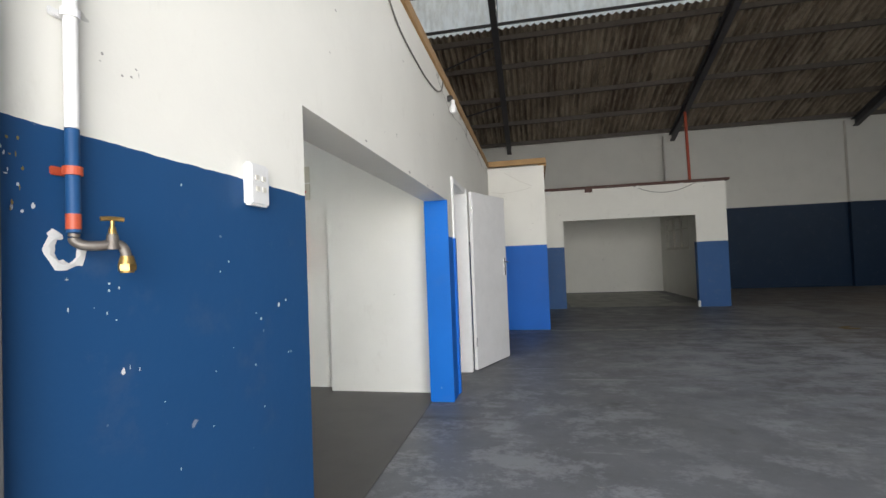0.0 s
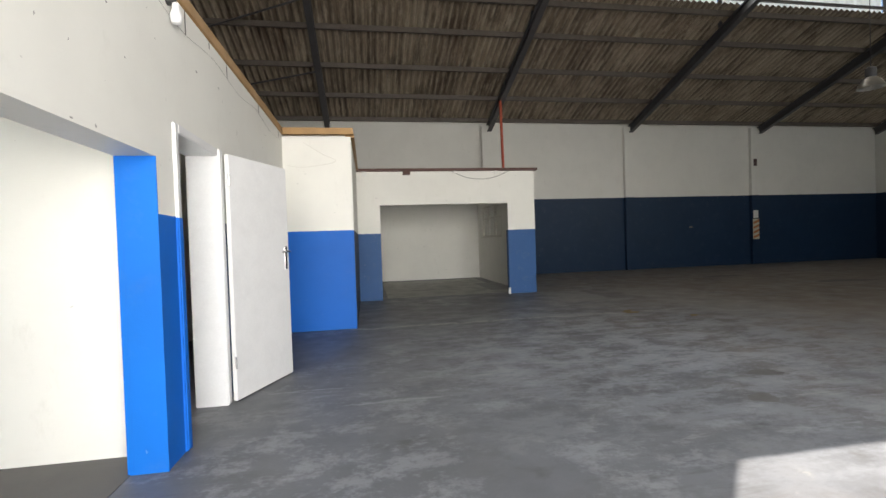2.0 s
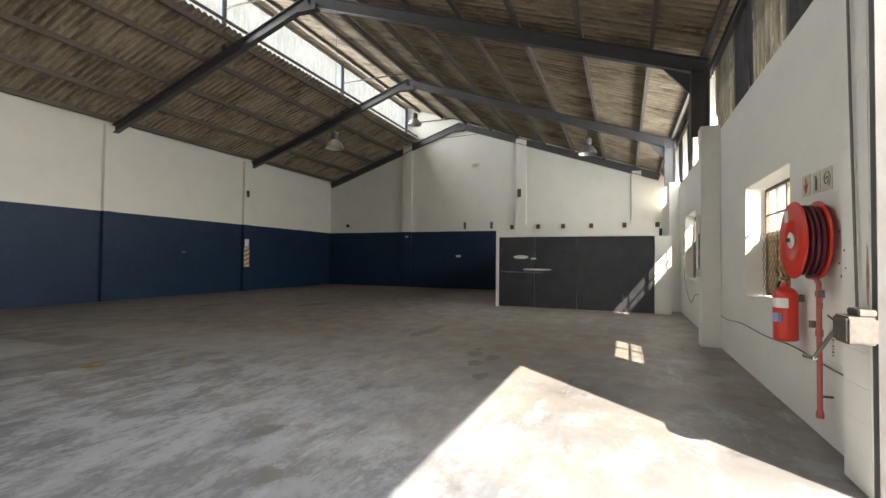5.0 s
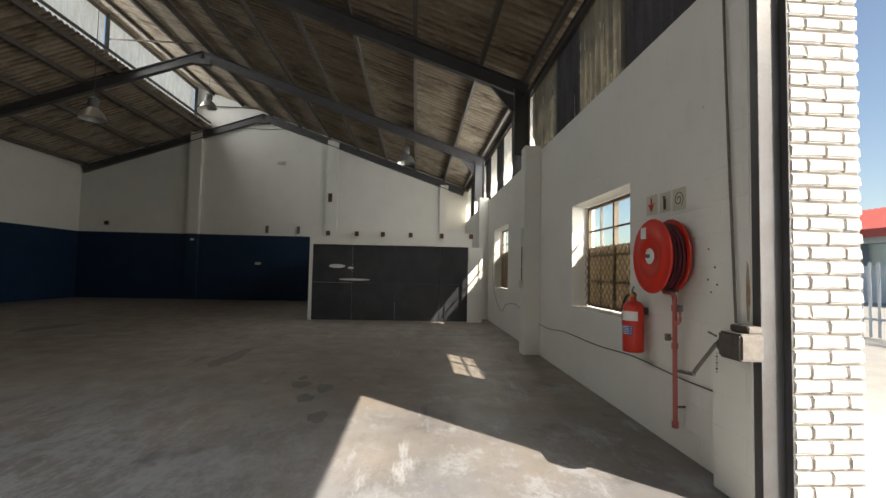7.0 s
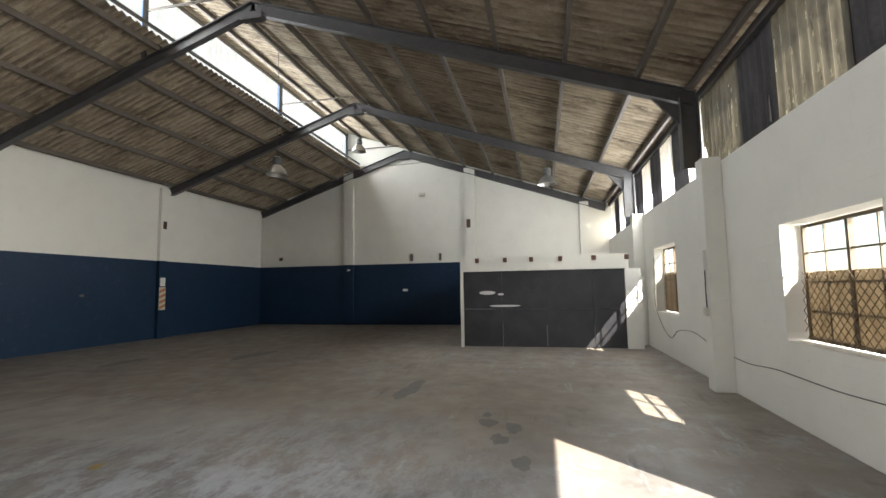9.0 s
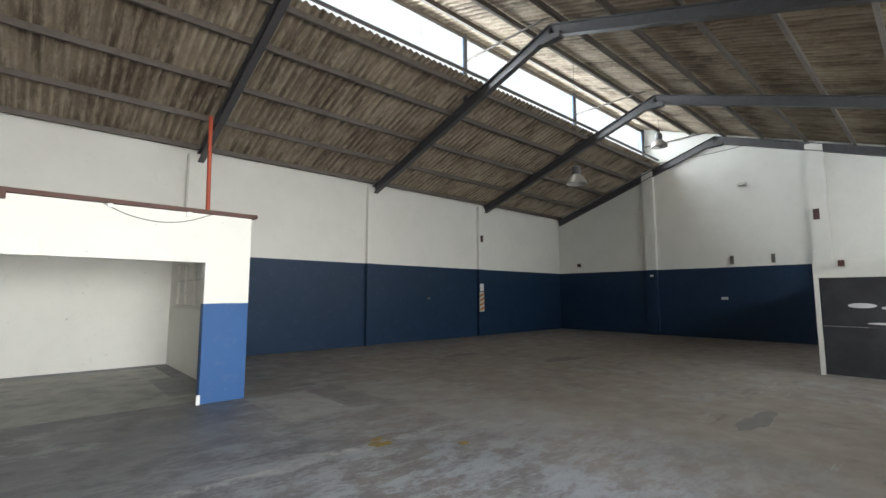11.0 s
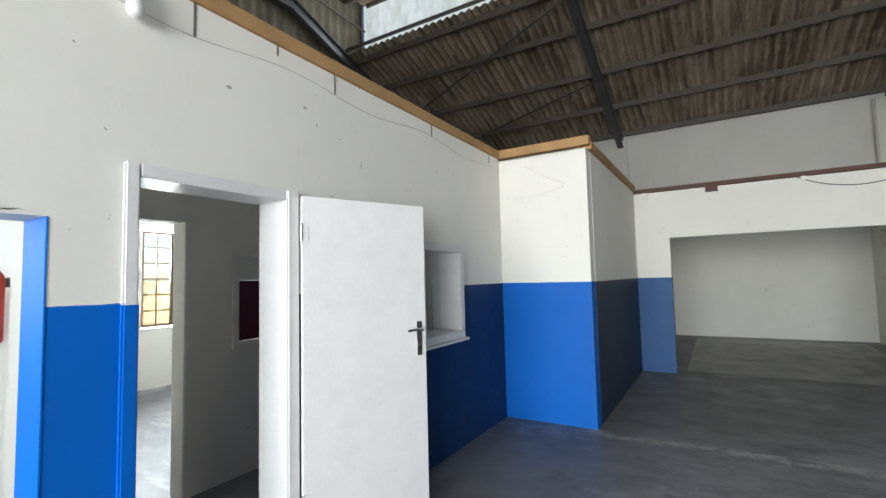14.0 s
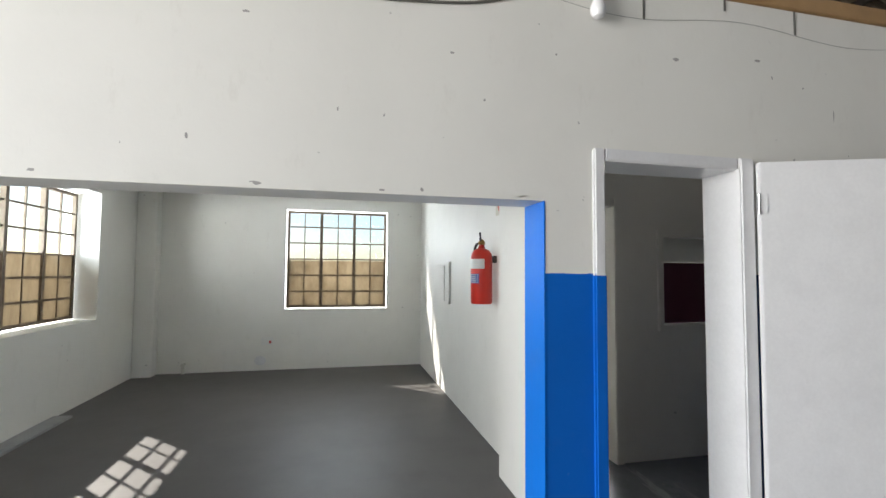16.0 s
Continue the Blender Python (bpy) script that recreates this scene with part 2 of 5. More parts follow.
    c = mixc(nt, math_of(nt, "MULTIPLY", noise_of(nt, 7, 0.64, 0.72, 8, 0.7, shift=21), 0.5), c, (0.32, 0.31, 0.29))
    c = mixc(nt, math_of(nt, "MULTIPLY", noise_of(nt, 2.2, 0.62, 0.75, 5, 0.6, shift=31), 0.6), c, (0.06, 0.055, 0.05))
    nt.links.new(c, bsdf.inputs["Base Color"])
    rr = nt.nodes.new("ShaderNodeMapRange")
    rr.inputs[3].default_value, rr.inputs[4].default_value = 0.34, 0.62
    nt.links.new(noise_of(nt, 2.5, 0.3, 0.7, 6), rr.inputs[0])
    nt.links.new(rr.outputs[0], bsdf.inputs["Roughness"])
    bump_to(nt, bsdf, noise_of(nt, 18, 0.2, 0.8, 8, 0.7), 0.2, 0.006)
    return m


def sheet_mat(name, a, b, c):
    """Weathered corrugated sheet with streaks that run down the slope."""
    m, nt, bsdf = nodes_of(name)
    k = mixc(nt, noise_of(nt, 1.0, 0.35, 0.7, 6, 0.6, (1, 0.45, 0.45)), a, b)
    k = mixc(nt, math_of(nt, "MULTIPLY", noise_of(nt, 3.0, 0.5, 0.72, 6, 0.7, (3.0, 0.35, 0.35), 4), 0.75), k, c)
    k = mixc(nt, math_of(nt, "MULTIPLY", noise_of(nt, 5.5, 0.5, 0.62, 5, 0.65, (1.0, 0.12, 0.12), 14), 0.75), k, tuple(v * 0.62 for v in b))
    k = mixc(nt, math_of(nt, "MULTIPLY", noise_of(nt, 4.2, 0.56, 0.66, 6, 0.7, (1.3, 0.3, 0.3), 24), 0.55), k, c)
    k = mixc(nt, math_of(nt, "MULTIPLY", noise_of(nt, 22, 0.45, 0.7, 6), 0.4), k, tuple(v * 0.5 for v in a))
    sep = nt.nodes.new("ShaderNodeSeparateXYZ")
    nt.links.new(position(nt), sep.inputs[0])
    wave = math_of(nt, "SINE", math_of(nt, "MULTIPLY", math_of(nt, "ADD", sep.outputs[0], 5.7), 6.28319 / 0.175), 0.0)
    crest = nt.nodes.new("ShaderNodeMapRange")      # paler along the wave crests, broken up by noise
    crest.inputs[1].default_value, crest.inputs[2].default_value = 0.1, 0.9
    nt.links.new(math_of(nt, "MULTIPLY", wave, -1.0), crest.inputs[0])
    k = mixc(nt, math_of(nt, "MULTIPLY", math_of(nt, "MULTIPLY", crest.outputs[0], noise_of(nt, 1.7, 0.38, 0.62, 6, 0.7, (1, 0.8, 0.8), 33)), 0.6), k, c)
    nt.links.new(k, bsdf.inputs["Base Color"])
    bsdf.inputs["Roughness"].default_value = 0.85
    bump_to(nt, bsdf, noise_of(nt, 30, 0.2, 0.8, 5), 0.3, 0.005)
    return m


def clear_sheet_mat(name, col, dirt, amount, glow=0.75):
    """Translucent sheeting: lets daylight through, with dirt on it."""
    m, nt, bsdf = nodes_of(name)
    k = mixc(nt, math_of(nt, "MULTIPLY", noise_of(nt, 4, 0.4, 0.75, 6, 0.7, (1.6, 1, 0.5)), amount), col, dirt)
    nt.links.new(k, bsdf.inputs["Base Color"])
    bsdf.inputs["Roughness"].default_value = 0.5
    tr = nt.nodes.new("ShaderNodeBsdfTranslucent")
    nt.links.new(k, tr.inputs[0])
    mx = nt.nodes.new("ShaderNodeMixShader")
    mx.inputs[0].default_value = glow
    nt.links.new(bsdf.outputs[0], mx.inputs[1])
    nt.links.new(tr.outputs[0], mx.inputs[2])
    nt.links.new(mx.outputs[0], nt.nodes["Material Output"].inputs[0])
    return m


def glass_mat(name, tint=(0.95, 0.98, 0.98)):
    """Thin pane: mostly clear, with a faint gloss."""
    m, nt, bsdf = nodes_of(name)
    t = nt.nodes.new("ShaderNodeBsdfTransparent")
    t.inputs[0].default_value = (*tint, 1)
    g = nt.nodes.new("ShaderNodeBsdfGlossy")
    g.inputs["Roughness"].default_value = 0.03
    mx = nt.nodes.new("ShaderNodeMixShader")
    mx.inputs[0].default_value = 0.06
    nt.links.new(t.outputs[0], mx.inputs[1])
    nt.links.new(g.outputs[0], mx.inputs[2])
    nt.links.new(mx.outputs[0], nt.nodes["Material Output"].inputs[0])
    return m


M_floor = floor_mat()
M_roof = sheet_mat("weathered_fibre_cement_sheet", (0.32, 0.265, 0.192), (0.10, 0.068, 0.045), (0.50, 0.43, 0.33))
M_clad = sheet_mat("brown_end_cladding", (0.19, 0.16, 0.11), (0.10, 0.08, 0.055), (0.22, 0.19, 0.13))
M_darkclad = sheet_mat("dark_grey_cladding", (0.085, 0.08, 0.088), (0.05, 0.047, 0.052), (0.12, 0.115, 0.115))
M_clear = clear_sheet_mat("milky_translucent_sheet", (0.92, 0.90, 0.83), (0.5, 0.45, 0.34), 0.6, 0.85)
M_clear2 = clear_sheet_mat("dirty_translucent_sheet", (0.15, 0.135, 0.098), (0.05, 0.043, 0.036), 0.95, 0.4)
M_paper = clear_sheet_mat("tan_obscured_pane", (0.30, 0.255, 0.19), (0.18, 0.145, 0.10), 0.8, 0.6)
M_glass = glass_mat("window_glass")
M_tarp = plain("blue_plastic", (0.02, 0.16, 0.62), 0.4)

# ---- building blocks ----


def cuboid(bm, x0, y0, z0, x1, y1, z1, bevel=0.0):
    c = bmesh.ops.create_cube(bm, size=1, matrix=Matrix.Translation(((x0 + x1) / 2, (y0 + y1) / 2, (z0 + z1) / 2)) @ Matrix.Diagonal((abs(x1 - x0), abs(y1 - y0), abs(z1 - z0), 1)))
    if bevel:
        es = {e for v in c["verts"] for e in v.link_edges}
        bmesh.ops.bevel(bm, geom=list(es), offset=bevel, segments=2, affect="EDGES")
    return bm


def box(x0, y0, z0, x1, y1, z1, bevel=0.0):
    return cuboid(bmesh.new(), x0, y0, z0, x1, y1, z1, bevel)


def rod(bm, a, b, r0, r1=None, n=16):
    a, b = Vector(a), Vector(b)
    m = Matrix.Translation((a + b) / 2) @ (b - a).to_track_quat("Z", "Y").to_matrix().to_4x4()
    bmesh.ops.create_cone(bm, cap_ends=True, segments=n, radius1=r0, radius2=r0 if r1 is None else r1, depth=(b - a).length, matrix=m)
    return bm


def lathe(bm, prof, m, n=28, caps=True):
    """Turns the profile (radius, height) round z, placed by m."""
    rings = [[bm.verts.new(m @ Vector((r * math.cos(6.28319 * i / n), r * math.sin(6.28319 * i / n), z))) for i in range(n)] for r, z in prof]
    for a, b in zip(rings, rings[1:]):
        for i in range(n):
            bm.faces.new((a[i], a[(i + 1) % n], b[(i + 1) % n], b[i]))
    for ring, flip in ((rings[0], True), (rings[-1], False)):
        if caps and (ring[0].co - ring[n // 2].co).length > 1e-4:
            bm.faces.new(ring[::-1] if flip else ring)
    return bm


def tube(bm, pts, r, n=8):
    """A round bar along the points, smoothed between them."""
    ps = [Vector(p) for p in pts]
    fine = []
    for i in range(len(ps) - 1):
        p0, p1, p2, p3 = ps[max(i - 1, 0)], ps[i], ps[i + 1], ps[min(i + 2, len(ps) - 1)]
        for k in range(6):
            t = k / 6
            fine.append(0.5 * (2 * p1 + (p2 - p0) * t + (2 * p0 - 5 * p1 + 4 * p2 - p3) * t * t + (3 * p1 - p0 - 3 * p2 + p3) * t ** 3))
    fine.append(ps[-1])
    rings = []
    for i, p in enumerate(fine):
        d = (fine[min(i + 1, len(fine) - 1)] - fine[max(i - 1, 0)]).normalized()
        q = d.to_track_quat("Z", "Y")
        rings.append([bm.verts.new(p + q @ Vector((r * math.cos(6.28319 * j / n), r * math.sin(6.28319 * j / n), 0))) for j in range(n)])
    for a, b in zip(rings, rings[1:]):
        for j in range(n):
            bm.faces.new((a[j], a[(j + 1) % n], b[(j + 1) % n], b[j]))
    bm.faces.new(rings[0][::-1])
    bm.faces.new(rings[-1])
    return bm


def mesh_of(name, bm, material, smooth=False):
    bmesh.ops.recalc_face_normals(bm, faces=bm.faces)
    me = bpy.data.meshes.new(name)
    bm.to_mesh(me)
    bm.free()
    me.materials.append(material)
    if smooth:
        for p in me.polygons:
            p.use_smooth = True
        me.set_sharp_from_angle(angle=radians(40))
    return me


def thing(name, x, y, z, label, category, group="", kind=""):
    """The base of a thing that has parts."""
    ob = new(name)
    ob.matrix_basis = pose(x, y, z)
    ob.empty_display_size = 0.1
    return tagged(ob, label, category, group, kind)


def part(name, bm, material, parent, label="", smooth=False):
    """One mesh under a thing or a part; bm is in world places."""
    ob = new(name, mesh_of(name, bm, material, smooth))
    ob.parent = parent
    root = parent
    if parent.parent is None:
        ob.matrix_parent_inverse = root.matrix_basis.inverted()
    return tagged(ob, label)


def single(name, bm, material, label, category, group="", kind="", smooth=False):
    return tagged(new(name, mesh_of(name, bm, material, smooth)), label, category, group, kind)


def structure(name, bm, material, label, category, smooth=False):
    return single(name, bm, material, label, category, "", "structure", smooth)


def slab(x0, y0, z0, x1, y1, z1, holes=()):
    """A wall or slab with openings (boxes) that go through it."""
    cuts = [sorted({lo, hi} | {v for h in holes for v in (h[i], h[i + 3]) if lo < v < hi}) for i, (lo, hi) in enumerate(((x0, x1), (y0, y1), (z0, z1)))]
    n = [len(c) - 1 for c in cuts]

    def solid(i, j, k):
        if not (0 <= i < n[0] and 0 <= j < n[1] and 0 <= k < n[2]):
            return False
        c = [(cuts[a][q] + cuts[a][q + 1]) / 2 for a, q in enumerate((i, j, k))]
        return not any(all(h[a] < c[a] < h[a + 3] for a in range(3)) for h in holes)
    bm, seen = bmesh.new(), {}

    def vert(*ijk):
        if ijk not in seen:
            seen[ijk] = bm.verts.new([cuts[a][q] for a, q in enumerate(ijk)])
        return seen[ijk]
    for i in range(n[0]):
        for j in range(n[1]):
            for k in range(n[2]):
                if not solid(i, j, k):
                    continue
                for a in range(3):
                    for s in (0, 1):
                        q = [i, j, k]
                        q[a] += 1 if s else -1
                        if solid(*q):
                            continue
                        b, c = (a + 1) % 3, (a + 2) % 3
                        corners = []
                        for db, dc in ((0, 0), (1, 0), (1, 1), (0, 1)):
                            w = [i, j, k]
                            w[a] += s
                            w[b] += db
                            w[c] += dc
                            corners.append(vert(*w))
                        bm.faces.new(corners if s else corners[::-1])
    return bm


def corrugated(bm, origin, along, down, up, pitch=0.175, depth=0.036, rows=1, step=0.012, per=8):
    """A wavy sheet: the waves follow one another in the direction along and run in the direction down; rows overlap like laid sheets."""
    o, a, d, u = Vector(origin), Vector(along), Vector(down), Vector(up).normalized()
    cols = int(a.length / pitch * per)
    for r in range(rows):
        f0, f1 = r / rows, (r + 1.06) / rows if r < rows - 1 else 1.0
        lines = []
        for f, lift in ((f0, 0.0), (f1, step)):
            lines.append([bm.verts.new(o + a * (i / cols) + d * f + u * (lift + depth * math.sin(6.28319 * i / per))) for i in range(cols + 1)])
        for i in range(cols):
            bm.faces.new((lines[0][i], lines[0][i + 1], lines[1][i + 1], lines[1][i]))
    return bm


def ibeam(bm, a, b, depth=0.3, width=0.15, web=0.02, flange=0.022, up=(0, 0, 1)):
    """An I-section from a to b; a and b are on its upper face."""
    a, b = Vector(a), Vector(b)
    d = (b - a).normalized()
    side = d.cross(Vector(up)).normalized()
    top = side.cross(d).normalized()
    w, k, f = width / 2, web / 2, flange
    prof = ((-w, 0), (w, 0), (w, -f), (k, -f), (k, -depth + f), (w, -depth + f), (w, -depth), (-w, -depth), (-w, -depth + f), (-k, -depth + f), (-k, -f), (-w, -f))
    e0, e1 = ([bm.verts.new(p + side * u + top * v) for u, v in prof] for p in (a, b))
    bm.faces.new(e0)
    bm.faces.new(e1[::-1])
    for i in range(12):
        bm.faces.new((e0[i], e1[i], e1[(i + 1) % 12], e0[(i + 1) % 12]))
    return bm


def write(text, size, m, material, parent, name="lettering"):
    """Flat raised letters placed by m."""
    cu = bpy.data.curves.new(name, "FONT")
    cu.body, cu.size, cu.align_x, cu.align_y, cu.extrude = text, size, "CENTER", "CENTER", 0.0006
    tmp = bpy.data.objects.new(name, cu)
    me = bpy.data.meshes.new_from_object(tmp)
    bpy.data.objects.remove(tmp)
    me.transform(m)
    me.materials.clear()
    me.materials.append(material)
    ob = new(name, me)
    ob.parent = parent
    if parent.parent is None:
        ob.matrix_parent_inverse = parent.matrix_basis.inverted()
    return ob

# ---- the structure ----
X0, X1, Y1 = -5.3, 21.42, 15.45        # inner faces of the end walls and of the back wall
EAVE, SLOPE, YC = 4.87, 0.344, 11.1    # front eave, pitch, line of the ridge window strip


def zf(y):
    return EAVE + SLOPE * y


def zb(y):
    return 5.32 + SLOPE * (Y1 - y)


structure("ground", box(-300, -300, -0.16, 300, 300, -0.06), M_tar, "pale paved yard outside the building", "ground")
structure("floor", slab(-5.5, -0.72, -0.05, 21.7, 15.75, 0), M_floor, "worn grey painted concrete floor with scuffs and stains", "floor")
structure("floor_covering", slab(X0, -0.45, 0.0005, -0.2, 3.62, 0.005), M_vinyl, "dark grey vinyl floor of the front office", "floor")

WIN_A = (6.85, -1, 0.9, 8.45, 1, 2.2)
WIN_B = (12.55, -1, 0.92, 14.3, 1, 2.4)
structure("wall_front", slab(5.6, -0.30, 0, X1, 0, 3.36, (WIN_A, WIN_B)), M_front, "white painted block wall with steel windows", "wall")
structure("wall_front_end", slab(5.15, -0.46, 0, 5.6, 0, 3.36), M_front, "white painted block wall end beside the entrance", "wall")
structure("wall_front_gate_side", slab(0.0, -0.2, 3.4, 5.15, 0, 4.8), M_front, "white wall above the wide vehicle entrance", "wall")
structure("wall_front_office", slab(X0 - 0.2, -0.82, 0, -0.215, -0.45, 4.7, ((-4.15, -1, 0.9, -2.4, 1, 2.37),)), M_white, "white office front wall with a steel window", "wall")
structure("gate_pier", box(5.152, 0.002, 0, 5.5, 0.12, 3.36, 0.008), M_front, "white painted pier beside the vehicle entrance", "wall")
# outer run past y=-0.72 is unseen, added to cut the sun patch short
structure("wall_tap", slab(-0.21, -1.25, 0, 0, 0.6, 2.9), M_tap, "blue and white plastered wall with an outdoor tap and an added unseen end", "wall")
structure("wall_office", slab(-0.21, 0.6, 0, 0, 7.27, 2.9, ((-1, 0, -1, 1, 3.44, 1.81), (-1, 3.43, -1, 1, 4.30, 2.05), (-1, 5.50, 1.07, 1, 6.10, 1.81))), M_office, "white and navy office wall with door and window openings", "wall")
structure("wall_column", slab(-0.209, 3.19, 0, 0.001, 3.431, 1.81), M_bright, "bright blue and white column between opening and door", "wall")
structure("trim_column", box(-0.213, 3.183, 0, 0.004, 3.189, 1.81), M_column, "bright blue painted reveal of the column", "trim")
structure("wall_block", slab(-0.2, 7.27, 0, 0.98, 7.45, 2.87), M_bright, "bright blue and white projecting office wall", "wall")
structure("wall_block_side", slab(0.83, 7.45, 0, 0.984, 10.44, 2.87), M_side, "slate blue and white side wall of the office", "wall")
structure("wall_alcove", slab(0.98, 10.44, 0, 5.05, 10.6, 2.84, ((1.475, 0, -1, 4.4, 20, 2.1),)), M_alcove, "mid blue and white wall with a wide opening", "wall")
structure("wall_alcove_side", slab(4.9, 10.6, 0, 5.048, Y1, 2.84, ((0, 12.6, 1.36, 9, 14.7, 2.3),)), M_white, "white side wall of the store recess", "wall")
structure("wall_alcove_left", slab(0.6, 10.6, 0, 0.98, Y1, 2.84), M_white, "white side wall of the store recess", "wall")
structure("wall_alcove_back", slab(0.98, 15.3, 0, 4.9, Y1 - 0.003, 2.84), M_white, "white back wall of the store recess", "wall")
structure("ceiling_alcove", slab(0.6, 10.6, 2.5, 4.9, 15.3, 2.56), M_ceiling, "white ceiling of the store recess", "ceiling")
structure("roof_alcove", box(0.9, 10.36, 2.845, 5.12, 15.44, 2.9, 0.004), M_rusttimber, "flat red-brown roof sheet over the store recess", "roof")
structure("wall_back", slab(X0 - 0.2, Y1, 0, X1 + 0.25, Y1 + 0.25, 5.3), M_back, "dark navy and white block back wall", "wall")
structure("wall_room_partition", slab(X0, 3.57, 0, -1.29, 3.74, 2.62), M_white, "white office partition", "wall")
structure("wall_room_step", box(-1.29, 3.44, 0, -0.215, 3.50, 2.62, 0.004), M_white, "white thickened piece of the office partition", "wall")
structure("wall_room_pillar", box(X0 + 0.002, -0.447, 0.004, -5.1, -0.2, 2.62, 0.01), M_white, "white corner pillar of the front office", "wall")
structure("wall_west", slab(X0 - 0.2, -0.45, 0, X0, Y1, 2.9, ((-9, 1.49, 0.9, 0, 3.03, 2.42), (-9, 6.0, 0.9, 0, 7.4, 2.4))), M_white, "white office end wall with a steel window", "wall")
structure("wall_corridor", slab(-1.42, 3.74, 0, -1.3, 10.4, 2.62, ((-2, 3.78, -1, 0, 4.45, 2.03), (-2, 4.86, 1.05, 0, 5.5, 1.80))), M_grey_room, "white inner corridor wall with a door opening", "wall")
structure("wall_corridor_end", slab(-1.3, 7.3, 0, -0.22, 7.4, 2.62), M_grey_room, "white end wall of the corridor", "wall")
structure("wall_rear_office", slab(X0, 8.4, 0, -1.42, 8.5, 2.62), M_grey_room, "white rear office wall", "wall")
# gap over the corridor is made up, to let hall light in
structure("ceiling_offices", slab(X0, -0.45, 2.62, -0.212, 10.4, 2.68, ((-1.3, 3.74, 2, 0, 7.3, 3),)), M_ceiling, "white board ceiling over the offices with an added light gap", "ceiling")


def gable():
    bm = bmesh.new()
    prof = [(-0.46, 0), (Y1 + 0.25, 0), (Y1 + 0.25, zb(Y1) - 0.05), (YC, zb(YC) - 0.05), (YC, zf(YC) - 0.05), (-0.46, zf(-0.46) - 0.05)]
    a = [bm.verts.new((X1, y, z)) for y, z in prof]
    b = [bm.verts.new((X1 + 0.25, y, z)) for y, z in prof]
    bm.faces.new(a)
    bm.faces.new(b[::-1])
    for i in range(len(a)):
        bm.faces.new((a[i], b[i], b[(i + 1) % len(a)], a[(i + 1) % len(a)]))
    return bm


structure("wall_far", gable(), M_far, "dark navy and white block gable wall", "wall")

# pilasters on the back and far walls
for i, x in enumerate((0.05, 5.3, 10.55, 15.75)):
    structure("pilaster_%d" % (i + 1), box(x - 0.16, Y1 - 0.13, 0, x + 0.16, Y1 - 0.002, 5.15, 0.006), M_back, "navy and white painted block pilaster", "pilaster")
for i, (ya, yb, z) in enumerate(((10.77, 11.23, 6.75), (5.29, 5.75, 6.6), (0.75, 1.1, 4.9))):
    structure("pilaster_%d" % (i + 5), box(X1 - 0.16, ya, 0, X1 - 0.002, yb, z, 0.006), M_far, "navy and white painted block pilaster", "pilaster")
for i, x in enumerate((10.15, 15.5)):
    structure("pilaster_%d" % (i + 8), box(x - 0.21, 0.002, 0, x + 0.07, 0.27, 3.42, 0.006), M_front, "white painted block pilaster", "pilaster")

# ---- roof ----
bm = bmesh.new()
corrugated(bm, (-5.7, -0.55, zf(-0.55)), (27.4, 0, 0), (0, YC + 0.35 + 0.55, SLOPE * (YC + 0.35 + 0.55)), (0, -SLOPE, 1), rows=8)
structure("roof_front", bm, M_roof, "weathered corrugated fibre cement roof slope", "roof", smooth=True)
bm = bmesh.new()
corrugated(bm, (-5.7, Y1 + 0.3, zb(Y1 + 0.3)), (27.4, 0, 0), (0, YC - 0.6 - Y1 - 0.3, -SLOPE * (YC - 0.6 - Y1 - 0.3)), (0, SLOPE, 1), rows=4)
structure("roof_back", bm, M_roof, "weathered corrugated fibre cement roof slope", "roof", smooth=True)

structure("trim_ridge", box(-5.6, YC - 0.58, zb(YC - 0.58) + 0.13, X1 - 0.01, YC - 0.52, zb(YC - 0.58) + 0.19), M_steel, "dark steel rail along the top of the back roof slope", "trim")

PURL = 0.13
for i, y in enumerate([0.12] + [0.94 + 1.19 * k for k in range(9)]):
    if y < YC + 0.3:
        structure("purlin_%d" % (i + 1), box(-5.6, y - 0.035, zf(y) - PURL - 0.03, X1 - 0.01, y + 0.035, zf(y) - 0.034), M_purlin, "brown-grey steel roof purlin", "purlin")
for i, y in enumerate((15.25, 14.12, 12.92, 11.65, 10.68)):
    structure("purlin_%d" % (i + 20), box(-5.6, y - 0.035, zb(y) - PURL - 0.03, X1 - 0.01, y + 0.035, zb(y) - 0.034), M_purlin, "brown-grey steel roof purlin", "purlin")

